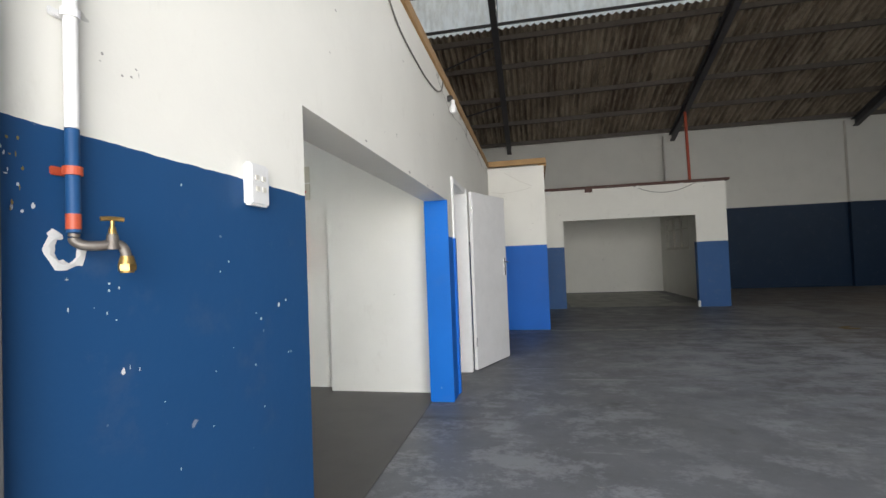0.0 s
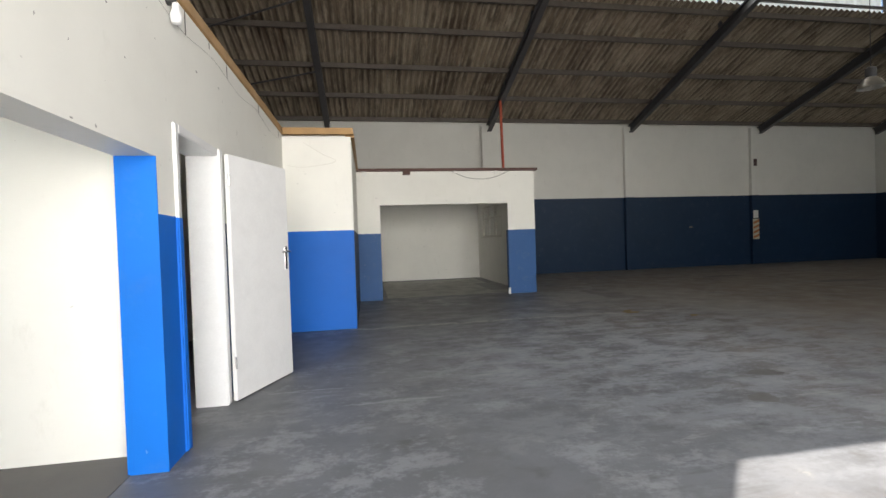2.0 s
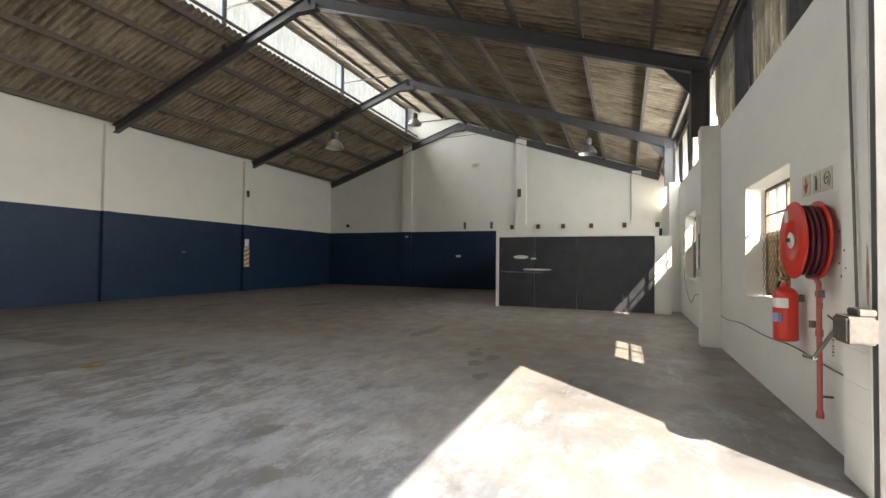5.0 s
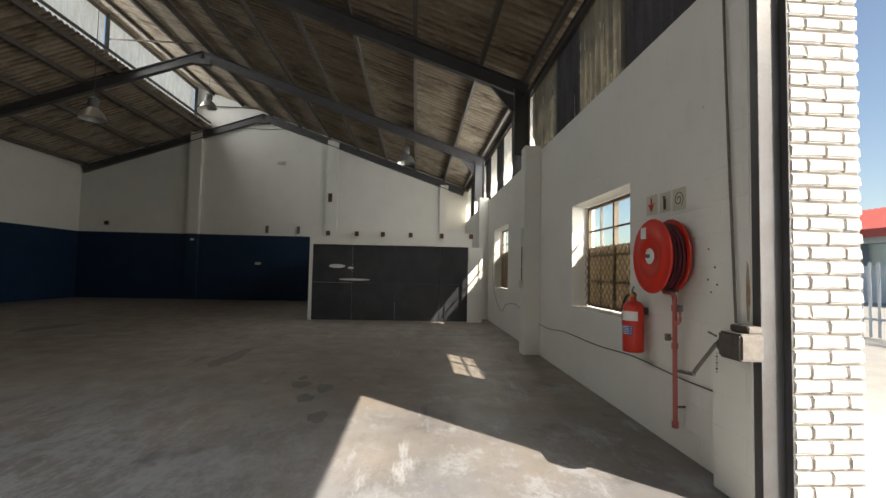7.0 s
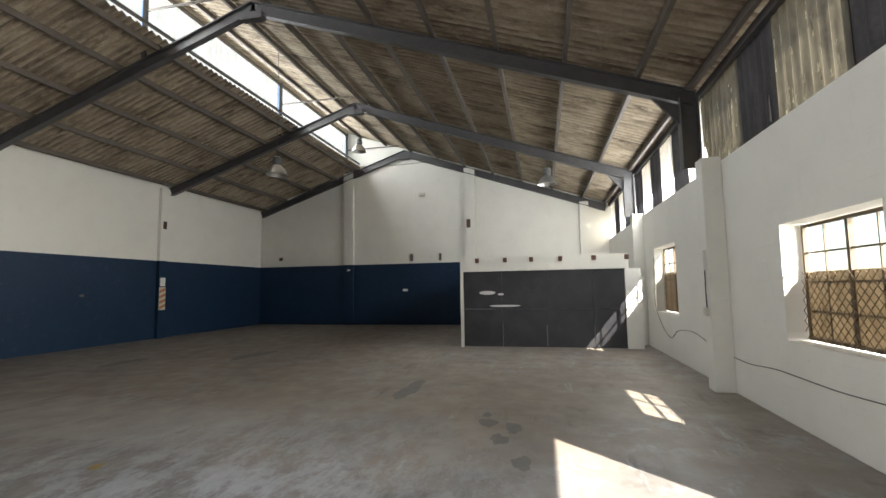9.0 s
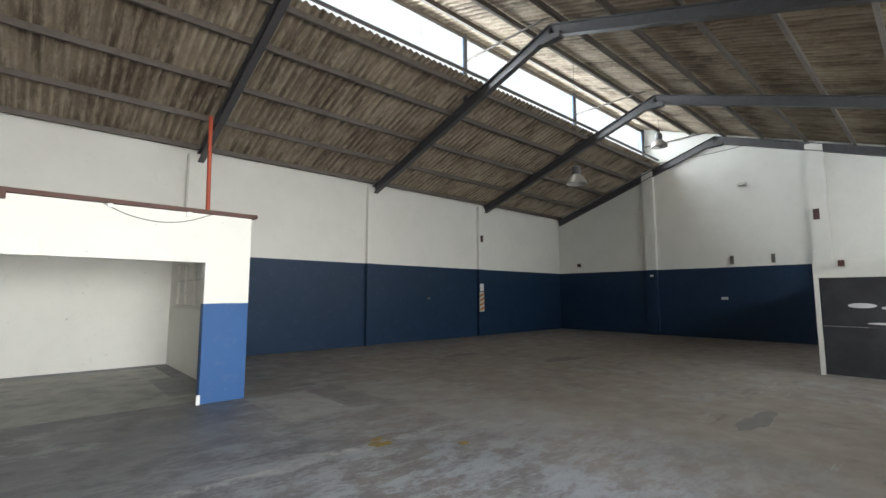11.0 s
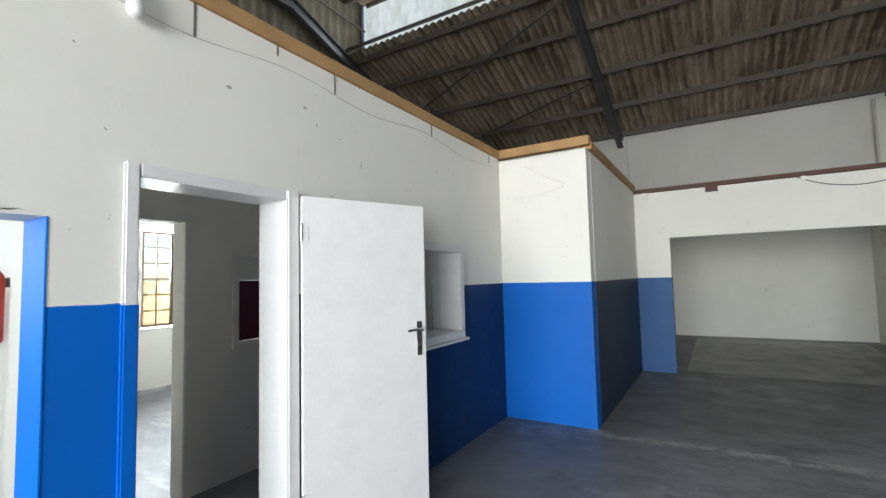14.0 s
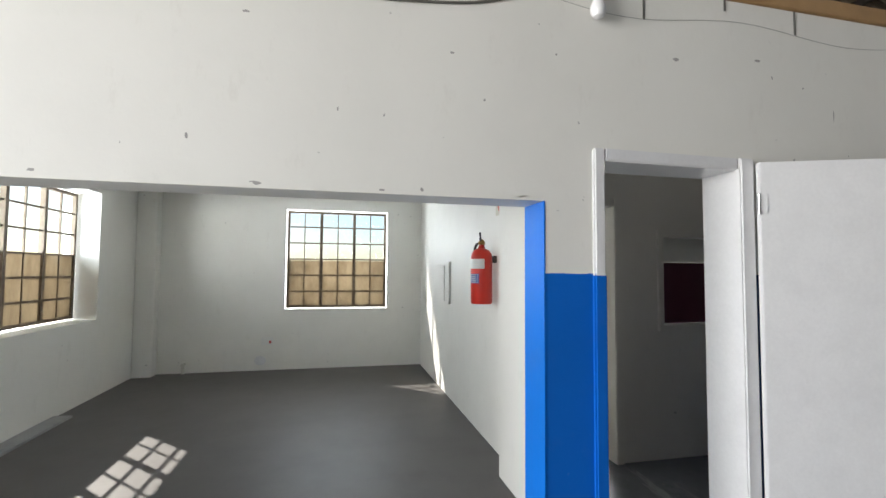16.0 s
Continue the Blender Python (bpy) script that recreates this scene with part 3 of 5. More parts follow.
YA = (5.32 + SLOPE * Y1 - EAVE) / (2 * SLOPE)     # apex of the frames
for x in (-5.2, 0.05, 5.4, 10.65, 16.0, 21.3):
    fr = thing("portal_frame", x, YA, zf(YA), "dark grey painted steel roof frame with sloping rafters", "roof frame", "portal frames")
    dz = -PURL - 0.03
    part("rafter", ibeam(bmesh.new(), (x, 0.05, zf(0.05) + dz), (x, YA, zf(YA) + dz), 0.26), M_steel, fr)
    part("rafter", ibeam(bmesh.new(), (x, Y1 - 0.06, zb(Y1 - 0.06) + dz), (x, YA, zb(YA) + dz), 0.26), M_steel, fr)
    part("apex_plate", box(x - 0.085, YA - 0.25, zf(YA) - 0.56, x + 0.085, YA + 0.25, zf(YA) - 0.42, 0.004), M_steel, fr)
    part("tie", box(x - 0.02, YA - 0.1, zf(YA) + 0.05, x + 0.02, YC - 0.055, zf(YA) + 0.09), M_purlin, fr, "thin pale steel tie")
    if 6 < x < 20:
        part("column", ibeam(bmesh.new(), (x - 0.02, 0.05, 3.43), (x - 0.02, 0.05, 4.62), 0.28, 0.2, up=(0, -1, 0)), M_steel, fr)
        bm = bmesh.new()
        v = [bm.verts.new((x + s, y, z)) for s in (-0.03, 0.03) for y, z in ((0.3, 4.15), (0.3, 4.5), (0.75, 4.68))]
        for f in ((0, 1, 2), (5, 4, 3), (0, 3, 4, 1), (1, 4, 5, 2), (2, 5, 3, 0)):
            bm.faces.new([v[i] for i in f])
        part("haunch", bm, M_steel, fr)
bm = bmesh.new()
rod(bm, (-5.1, 12.57, zb(12.57) - 0.40), (0.0, 10.55, zb(10.55) - 0.40), 0.022)
single("roof_brace", bm, M_steel, "thin dark steel diagonal roof brace", "brace", "roof braces")
bm = bmesh.new()
rod(bm, (-5.1, 14.3, zb(14.3) - 0.40), (0.0, 12.75, zb(12.75) - 0.40), 0.022)
single("roof_brace", bm, M_steel, "thin dark steel diagonal roof brace", "brace", "roof braces")

# ridge strip of milky sheets between the two slopes
strip = thing("ridge_window", 8, YC, zb(YC), "milky translucent corrugated window strip below the ridge", "window", kind="structure")
xs = [-5.36, 0.05, 5.4, 10.65, 16.0, 21.3]
for a, b in zip(xs, xs[1:]):
    bm = bmesh.new()
    corrugated(bm, (a + 0.03, YC + 0.06, zb(YC) + 0.12), (b - a - 0.06, 0, 0), (0, 0, zf(YC) - zb(YC) - 0.2), (0, 1, 0), depth=0.007, per=6)
    part("pane", bm, M_clear, strip, smooth=True)
for x in xs:
    part("post", box(x - 0.03, YC - 0.05, zb(YC) - 0.1, x + 0.03, YC + 0.04, zf(YC) - 0.1), M_steel, strip)
part("sill", box(-5.2, YC - 0.02, zb(YC) + 0.13, 21.3, YC + 0.045, zb(YC) + 0.21), M_steel, strip)
part("head", box(-5.2, YC - 0.02, zf(YC) - 0.2, 21.3, YC + 0.045, zf(YC) - 0.12), M_purlin, strip)

# strip of sheets above the front wall: dirty and dark by the entrance, clear and dark by turns beyond
strip = thing("eaves_window", 13, -0.15, 3.36, "strip of dirty translucent and dark corrugated sheets at the eaves", "window", kind="structure")
spans = [(5.15, 5.9, M_clear2), (5.9, 7.2, M_darkclad), (7.2, 8.5, M_clear2), (8.5, 9.45, M_darkclad), (9.45, 10.8, M_clear2)]
spans += [(10.8 + 0.95 * k, 11.75 + 0.95 * k, M_clear if k % 2 == 0 else M_darkclad) for k in range(11)]
for a, b, m in spans:
    bm = bmesh.new()
    corrugated(bm, (a, -0.12, 3.362), (min(b + 0.06, X1) - a, 0, 0), (0, 0, 1.42), (0, 1, 0), pitch=0.17, depth=0.028, per=8)
    part("pane", bm, m, strip, smooth=True)
for k, (x, z, w, hh) in enumerate(((9.6, 3.45, 0.12, 0.5), (9.85, 3.4, 0.05, 0.3), (9.75, 3.9, 0.03, 0.25), (8.2, 3.5, 0.04, 0.6), (8.25, 4.2, 0.03, 0.3), (8.6, 3.45, 0.05, 0.35), (10.1, 3.6, 0.06, 0.5), (5.5, 3.7, 0.05, 0.5), (5.65, 3.5, 0.04, 0.3), (7.9, 3.42, 0.03, 0.3))):
    bm = bmesh.new()
    v = [bm.verts.new((x + w * a, -0.085, z + hh * c)) for a, c in ((0, 0), (1, 0.06), (0.75, 0.4), (0.9, 0.7), (0.4, 1), (0.25, 0.6), (0.05, 0.3))]
    bm.faces.new(v)
    part("tear", bm, M_tarp if k in (7, 8) else M_clear, strip, "torn gap in the sheet")
rnd = random.Random(17)
for a, b, n in ((5.2, 5.85, 14), (7.3, 8.45, 22), (9.5, 10.3, 22)):
    for k in range(n):
        x, z = rnd.uniform(a, b), 3.38 + 1.0 * rnd.random() ** 1.8
        w, hh = rnd.uniform(0.012, 0.045), rnd.uniform(0.04, 0.2)
        bm = bmesh.new()
        bm.faces.new([bm.verts.new((x + w * u * rnd.uniform(0.6, 1), -0.084, z + hh * c)) for u, c in ((0, 0), (1, 0.1), (0.8, 0.45), (0.95, 0.8), (0.4, 1), (0.2, 0.5))])
        part("tear", bm, M_clear, strip, "torn gap in the sheet")
part("head", box(5.16, -0.1, 4.66, X1 - 0.003, -0.02, 4.78), M_steel, strip)

# end cladding above the offices
bm = bmesh.new()
prof = [(-0.46, 2.9), (-0.46, zf(-0.46)), (YC, zf(YC)), (YC, zb(YC)), (Y1, zb(Y1)), (Y1, 2.9)]
steps = 480
for i in range(steps):
    ya, yb = (-0.46 + (Y1 + 0.46) * q / steps for q in (i, i + 1))
    f = [(X0 - 0.08 + 0.02 * math.sin(6.28319 * y / 0.26), y) for y in (ya, yb)]
    top = [(zf(y) if y <= YC else zb(y)) for y in (ya, yb)]
    v = [bm.verts.new(p) for p in ((*f[0], 2.9), (*f[1], 2.9), (*f[1], top[1]), (*f[0], top[0]))]
    bm.faces.new(v)
structure("wall_west_cladding", bm, M_clad, "brown corrugated end cladding above the offices", "wall", smooth=True)

# ---- windows and doors ----


def place(axis, plane, u, v, z):
    return (u, plane + v, z) if axis == "y" else (plane + v, u, z)


def ubox(axis, plane, u0, v0, z0, u1, v1, z1, bevel=0.0):
    a, b = place(axis, plane, u0, v0, z0), place(axis, plane, u1, v1, z1)
    return box(min(a[0], b[0]), min(a[1], b[1]), a[2], max(a[0], b[0]), max(a[1], b[1]), b[2], bevel)


def steel_window(name, axis, plane, u0, u1, z0, z1, cols, rows, split, label, low=None, mesh=False, sub=2):
    """A steel casement window: cols lights, each with bars; panes under the height split are obscured."""
    w = thing(name, *place(axis, plane, (u0 + u1) / 2, 0, z0), label, "window", kind="structure")
    t = 0.035
    for a, b, c, d in ((u0, u1, z0, z0 + t), (u0, u1, z1 - t, z1), (u0, u0 + t, z0 + t, z1 - t), (u1 - t, u1, z0 + t, z1 - t)):
        part("frame", ubox(axis, plane, a, -0.02, c, b, 0.02, d), M_winsteel, w)
    cw, rh = (u1 - u0) / cols, (z1 - z0) / rows
    for i in range(1, cols):
        part("mullion", ubox(axis, plane, u0 + i * cw - 0.022, -0.025, z0 + t, u0 + i * cw + 0.022, 0.025, z1 - t), M_winsteel, w)
    for j in range(1, rows):
        part("glazing_bar", ubox(axis, plane, u0 + t, -0.01, z0 + j * rh - 0.01, u1 - t, 0.012, z0 + j * rh + 0.01), M_winsteel, w)
    for i in range(cols):
        for k in range(1, sub):
            u = u0 + i * cw + k * cw / sub
            part("glazing_bar", ubox(axis, plane, u - 0.008, -0.01, z0 + t, u + 0.008, 0.01, z1 - t), M_winsteel, w)
        a, b = u0 + i * cw + 0.012, u0 + (i + 1) * cw - 0.012
        part("pane", ubox(axis, plane, a, -0.003, z0 + 0.02, b, 0.003, split), low or M_paper, w, "tan obscured glass pane")
        p = part("pane", ubox(axis, plane, a, -0.003, split + 0.003, b, 0.003, z1 - 0.02), M_glass, w, "clear glass pane")
        p.visible_shadow = False
    if mesh:
        bm = bmesh.new()
        h, v = split - z0, 0.05
        n = int((u1 - u0 + h) / 0.11)
        for k in range(n):
            for s in (1, -1):
                c = u0 - h + k * 0.11 if s > 0 else u0 + k * 0.11
                lo, hi = max(u0, c if s > 0 else c - h), min(u1, c + h if s > 0 else c)
                if hi - lo < 0.05:
                    continue
                za, zb_ = (z0 + (lo - c), z0 + (hi - c)) if s > 0 else (z0 + (c - lo), z0 + (c - hi))
                if min(za, zb_) < z0 - 0.01 or max(za, zb_) > split + 0.01:
                    continue
                rod(bm, place(axis, plane, lo, v, za), place(axis, plane, hi, v, zb_), 0.004, n=5)
        part("burglar_mesh", bm, M_winsteel, w, "rusty diamond mesh guard")
    return w


steel_window("window_1", "y", -0.22, 6.87, 8.43, 0.92, 2.18, 2, 4, 1.66, "rusty steel window with tan lower panes and a mesh guard", mesh=True)
steel_window("window_2", "y", -0.22, 12.57, 14.28, 0.94, 2.38, 2, 4, 1.82, "rusty steel window with tan lower panes", mesh=True)
steel_window("window_3", "x", X0 - 0.08, 1.51, 3.01, 0.92, 2.40, 3, 6, 1.64, "steel office window with tan lower panes")
steel_window("window_4", "y", -0.70, -4.13, -2.42, 0.92, 2.35, 3, 6, 1.64, "steel office front window with tan lower panes")
steel_window("window_5", "x", X0 - 0.08, 6.02, 7.38, 0.92, 2.38, 3, 6, 1.6, "steel rear office window with tan lower panes")

# small frame and pane between office and hall
w = thing("window_6", 0.0, 5.8, 1.05, "small white framed office window", "window", kind="structure")
for a, b, c, e in ((5.44, 6.14, 1.02, 1.085), (5.44, 6.14, 1.78, 1.845), (5.44, 5.51, 1.087, 1.778), (6.07, 6.14, 1.087, 1.778)):
    part("frame", box(-0.19, a, c, 0.12, b, e, 0.006), M_gloss, w)
part("pane", box(-0.10, 5.512, 1.088, -0.095, 6.068, 1.777), M_glass, w).visible_shadow = False
part("window_sill", box(-0.05, 5.42, 0.995, 0.14, 6.18, 1.018, 0.004), M_gloss, w)

# door frame and open door
d = thing("door_frame", 0, 4.0, 0, "white gloss painted steel door frame", "door frame", kind="structure")
part("jamb", box(-0.225, 3.432, 0, 0.018, 3.49, 2.07, 0.008), M_gloss, d)
part("jamb_lower", box(-0.2, 3.4285, 0, 0.0215, 3.4935, 1.48, 0.008), M_bright, d, "lower jamb painted bright blue")
part("jamb", box(-0.225, 4.245, 0, 0.03, 4.33, 2.07, 0.008), M_gloss, d)
part("head", box(-0.225, 3.492, 2.01, 0.018, 4.243, 2.07, 0.006), M_gloss, d)
part("stop", box(-0.12, 3.491, 0, -0.06, 3.507, 2.008), M_gloss, d)

HX, HY, FX, FY = 0.058, 4.318, 0.37, 5.069
ang = math.degrees(math.atan2(FY - HY, FX - HX))
M = pose(HX, HY, 0, 0, 0, ang)


def leaf_box(x0, y0, z0, x1, y1, z1, bevel=0.0):
    bm = box(x0, y0, z0, x1, y1, z1, bevel)
    bmesh.ops.transform(bm, matrix=M, verts=bm.verts)
    return bm


d = thing("door_leaf", HX, HY, 0, "white flush door standing wide open against the wall", "door")
leaf = part("leaf", leaf_box(0, -0.02, 0.012, 0.83, 0.02, 2.04, 0.003), M_gloss, d)
for z in (0.28, 1.78):
    bm = leaf_box(-0.004, -0.026, z, 0.03, -0.0205, z + 0.1, 0.001)
    part("hinge", bm, M_gloss, d)
    bm = bmesh.new()
    rod(bm, M @ Vector((-0.012, -0.03, z)), M @ Vector((-0.012, -0.03, z + 0.1)), 0.007)
    part("hinge_pin", bm, M_chrome, d)
for s in (-1, 1):
    plate = part("handle_plate", leaf_box(0.755, s * 0.021, 1.05, 0.795, s * 0.027, 1.27, 0.002), M_chrome, d)
    bm = bmesh.new()
    rod(bm, M @ Vector((0.775, s * 0.026, 1.22)), M @ Vector((0.775, s * 0.07, 1.22)), 0.009)
    tube(bm, [M @ Vector((0.782, s * 0.066, 1.22)), M @ Vector((0.72, s * 0.068, 1.222)), M @ Vector((0.665, s * 0.062, 1.216))], 0.009)
    part("handle", bm, M_chrome, plate, smooth=True)
    bm = bmesh.new()
    rod(bm, M @ Vector((0.775, s * 0.026, 1.12)), M @ Vector((0.775, s * 0.031, 1.12)), 0.012)
    part("lock_cylinder", bm, M_iron, plate)

# inner door frame and the maroon backed window in the corridor
d = thing("door_frame", -1.36, 4.1, 0, "cream painted inner door frame", "door frame", kind="structure")
part("jamb", box(-1.44, 4.40, 0, -1.275, 4.47, 2.08, 0.006), M_grey_room, d)
part("jamb", box(-1.44, 3.745, 0, -1.275, 3.81, 2.08, 0.006), M_grey_room, d)
part("head", box(-1.44, 3.812, 2.01, -1.275, 4.398, 2.08, 0.006), M_grey_room, d)
w = thing("window_7", -1.3, 5.18, 1.12, "inner office window with a maroon panel behind it", "window", kind="structure")
for a, b, c, e in ((4.80, 5.53, 1.02, 1.07), (4.80, 5.53, 1.78, 1.83), (4.80, 4.85, 1.07, 1.78), (5.48, 5.53, 1.07, 1.78)):
    part("frame", box(-1.40, a, c, -1.28, b, e, 0.004), M_grey_room, w)
part("panel", box(-1.37, 4.852, 1.072, -1.36, 5.478, 1.57), M_maroon, w, "maroon lower panel")
part("panel", box(-1.37, 4.852, 1.573, -1.36, 5.478, 1.778), M_white, w, "white upper panel")

# frame in the side wall of the recess
w = thing("window_8", 4.95, 13.65, 1.36, "plain cream window frame in the recess wall", "window", kind="structure")
for a, b, c, e in ((12.6, 14.7, 1.36, 1.4), (12.6, 14.7, 2.26, 2.3), (12.6, 12.64, 1.4, 2.26), (14.66, 14.7, 1.4, 2.26), (13.28, 13.32, 1.4, 2.26), (13.98, 14.02, 1.4, 2.26)):
    part("frame", box(4.905, a, c, 4.96, b, e), M_conduit, w)
part("glazing_bar", box(4.92, 12.64, 1.9, 4.95, 14.66, 1.93), M_conduit, w)
part("window_sill", box(4.86, 12.55, 1.33, 4.958, 14.75, 1.358, 0.003), M_conduit, w)
part("backing", box(4.965, 12.6, 1.36, 4.985, 14.7, 2.3), M_white, w)

# timber on the office walls
for a in ((-0.19, 0.62, 2.902, 0.02, 7.24, 2.99), (-0.05, 7.25, 2.903, 1.02, 7.34, 3.0), (0.9, 7.342, 2.872, 1.03, 10.3, 2.95)):
    single("wall_plate", box(*a, 0.004), M_timber, "raw pine timber lying along the top of the wall", "timber", "wall plates")

# board partition at the far end
BX = 14.46
bd = thing("partition_shed", BX, 2.65, 0, "white framed low partition with charcoal doors", "partition")
part("frame", box(BX + 0.0, 0.56, 1.96, BX + 0.16, 4.76, 2.33, 0.005), M_white, bd)
part("frame", box(BX + 0.0, 4.68, 0, BX + 0.16, 4.76, 1.958, 0.005), M_white, bd)
part("frame", box(BX + 0.0, 0.28, 0, BX + 0.16, 0.66, 1.958, 0.005), M_white, bd)
part("side_wall", box(BX + 0.162, 4.62, 0, X1 - 0.01, 4.76, 2.3), M_white, bd)
for a, b in ((0.665, 1.40), (1.41, 2.55), (2.56, 3.66), (3.67, 4.675)):
    part("panel", box(BX + 0.03, a, 0.02, BX + 0.08, b, 0.98, 0.003), M_board, bd)
    part("panel", box(BX + 0.028, a, 0.985, BX + 0.08, b, 1.955, 0.003), M_board, bd)
for y, z, ry, rz in ((4.05, 1.40, 0.21, 0.05), (3.70, 1.36, 0.08, 0.03), (3.60, 1.06, 0.4, 0.026)):
    bm = bmesh.new()
    bmesh.ops.create_cone(bm, cap_ends=True, segments=24, radius1=1, radius2=1, depth=1, matrix=Matrix.Translation((BX + 0.0265, y, z)) @ Matrix.Rotation(radians(90), 4, "Y") @ Matrix.Diagonal((rz, ry, 0.002, 1)))
    part("smudge", bm, M_chalk, bd, "white scraped mark")
for y in (4.30, 3.57, 2.9, 2.18, 1.37, 0.6):
    part("joist_end", box(BX - 0.05, y - 0.05, 2.18, BX + 0.3, y + 0.05, 2.30, 0.004), M_rusttimber, bd)

# ---- by the tap ----


def tap_assembly():
    y = -0.205
    S = Matrix.Translation((0, y, 1.315)) @ Matrix.Scale(0.66, 4) @ Matrix.Translation((0, -y, -1.315))

    def small(bm):
        bmesh.ops.transform(bm, matrix=S, verts=bm.verts)
        return bm
    p = thing("water_pipe", 0.03, y, 1.3, "white and blue painted upright water pipe on the wall", "pipe")
    bm = bmesh.new()
    rod(bm, (0.022, y, 1.5), (0.022, y, 2.6), 0.0105)
    part("pipe", bm, M_gloss, p, "white painted upper pipe", True)
    bm = bmesh.new()
    rod(bm, (0.022, y, 1.33), (0.022, y, 1.499), 0.0102)
    part("pipe", bm, M_tap, p, "blue painted lower pipe", True)
    bm = bmesh.new()
    rod(bm, (0.022, y, 1.335), (0.022, y, 1.36), 0.0108)
    part("rust_band", bm, M_orange, p, "", True)
    for z, m in ((1.43, M_orange), (1.69, M_gloss)):
        bm = box(0.001, y - 0.022, z - 0.007, 0.006, y + 0.022, z + 0.007, 0.002)
        lathe(bm, ((0.0108, -0.007), (0.014, -0.007), (0.014, 0.007), (0.0108, 0.007)), Matrix.Translation((0.022, y, z)), 20, False)
        part("pipe_clip", bm, m, p)
    t = thing("tap", 0.04, y, 1.3, "weathered brass garden tap on the wall pipe", "tap")
    bm = bmesh.new()
    tube(bm, [(0.035, y, 1.335), (0.035, y, 1.318), (0.05, y + 0.012, 1.306), (0.072, y + 0.04, 1.305), (0.085, y + 0.062, 1.31), (0.094, y + 0.078, 1.30), (0.098, y + 0.085, 1.275)], 0.0125, 12)
    rod(bm, (0.084, y + 0.058, 1.295), (0.084, y + 0.058, 1.335), 0.017, 0.012)
    part("body", small(bm), M_iron, t, "grey cast tap body", True)
    bm = bmesh.new()
    rod(bm, (0.084, y + 0.058, 1.335), (0.084, y + 0.058, 1.352), 0.010, 0.007)
    rod(bm, (0.084, y + 0.058, 1.352), (0.084, y + 0.058, 1.372), 0.005)
    part("spindle", small(bm), M_brass, t, "", True)
    bm = bmesh.new()
    tube(bm, [(0.074, y + 0.034, 1.372), (0.081, y + 0.048, 1.374), (0.084, y + 0.058, 1.374), (0.087, y + 0.068, 1.374), (0.094, y + 0.082, 1.372)], 0.006, 8)
    part("handle", small(bm), M_brass, t, "brass cross handle", True)
    bm = bmesh.new()
    rod(bm, (0.098, y + 0.085, 1.278), (0.098, y + 0.085, 1.256), 0.015, 0.02, 20)
    rod(bm, (0.098, y + 0.085, 1.256), (0.098, y + 0.085, 1.24), 0.021, 0.021, 6)
    part("nozzle", small(bm), M_brass, t, "brass threaded nozzle", True)
    bm = bmesh.new()
    rod(bm, (0.098, y + 0.085, 1.2395), (0.098, y + 0.085, 1.234), 0.017, 0.016, 20)
    part("nozzle_lip", small(bm), M_brass, t, "", True)
    bm = bmesh.new()
    rnd = random.Random(8)
    rings = []
    for rad, out in ((0.030, 0.0015), (0.040, 0.004), (0.054, 0.0012)):
        rings.append([bm.verts.new((out, y + 0.006 + rad * rnd.uniform(0.82, 1.18) * math.cos(a * 0.2618), 1.297 + rad * rnd.uniform(0.82, 1.18) * math.sin(a * 0.2618))) for a in range(24)])
    for p, q in zip(rings, rings[1:]):
        for a in range(24):
            if not 2 <= a <= 6:
                bm.faces.new((p[a], p[(a + 1) % 24], q[(a + 1) % 24], q[a]))
    part("wall_ring", small(bm), M_chalk, t, "white unpainted plaster ring")


tap_assembly()
s = thing("switch_box", 0.02, 0.305, 1.485, "white painted switch box on the blue wall", "switch")
part("box", box(0.001, 0.262, 1.43, 0.028, 0.348, 1.545, 0.006), M_gloss, s)
for yy, zz in ((0.288, 1.505), (0.318, 1.505), (0.29, 1.475), (0.32, 1.475)):
    part("rocker", box(0.0282, yy - 0.009, zz - 0.007, 0.031, yy + 0.009, zz + 0.007, 0.001), M_conduit, s)
rnd = random.Random(77)
for i, (y0, y1, z0, z1, n, m, kind) in enumerate(((-0.30, -0.26, 1.36, 1.47, 9, M_brass, "rusty"), (-0.30, -0.27, 1.34, 1.46, 5, M_chalk, "pale"), (-0.24, -0.10, 1.16, 1.26, 9, M_chalk, "pale"), (-0.15, 0.5, 0.8, 1.3, 12, M_chalk, "pale"), (-0.15, 0.0, 1.60, 1.66, 6, M_chip, "grey"))):
    for k in range(n):
        yy, zz, w, hh = rnd.uniform(y0, y1), rnd.uniform(z0, z1), rnd.uniform(0.001, 0.004), rnd.uniform(0.0015, 0.006)
        bm = bmesh.new()
        bm.faces.new([bm.verts.new((0.0013, yy + w * math.cos(a * 0.7854) * rnd.uniform(0.5, 1), zz + hh * math.sin(a * 0.7854) * rnd.uniform(0.5, 1))) for a in range(8)])
        single("paint_chip", bm, m, kind + " chip in the painted entrance wall", "mark", "paint chips")
ch = thing("door_channel", 0.02, -0.36, 0, "dark steel guide channel beside the blue wall", "door channel", "door channels")
part("web", box(0.001, -0.398, 0, 0.012, -0.327, 3.395), M_steel, ch)
part("flange", box(0.0125, -0.40, 0, 0.05, -0.39, 3.395, 0.002), M_steel, ch)
part("flange", box(0.0125, -0.335, 0, 0.05, -0.325, 3.395, 0.002), M_steel, ch)
single("wall_scar", box(0.0005, -0.30, 1.70, 0.003, -0.26, 1.715, 0.001), M_chalk, "grey bare patch of flaked paint on plaster", "mark")

# ---- fire equipment ----


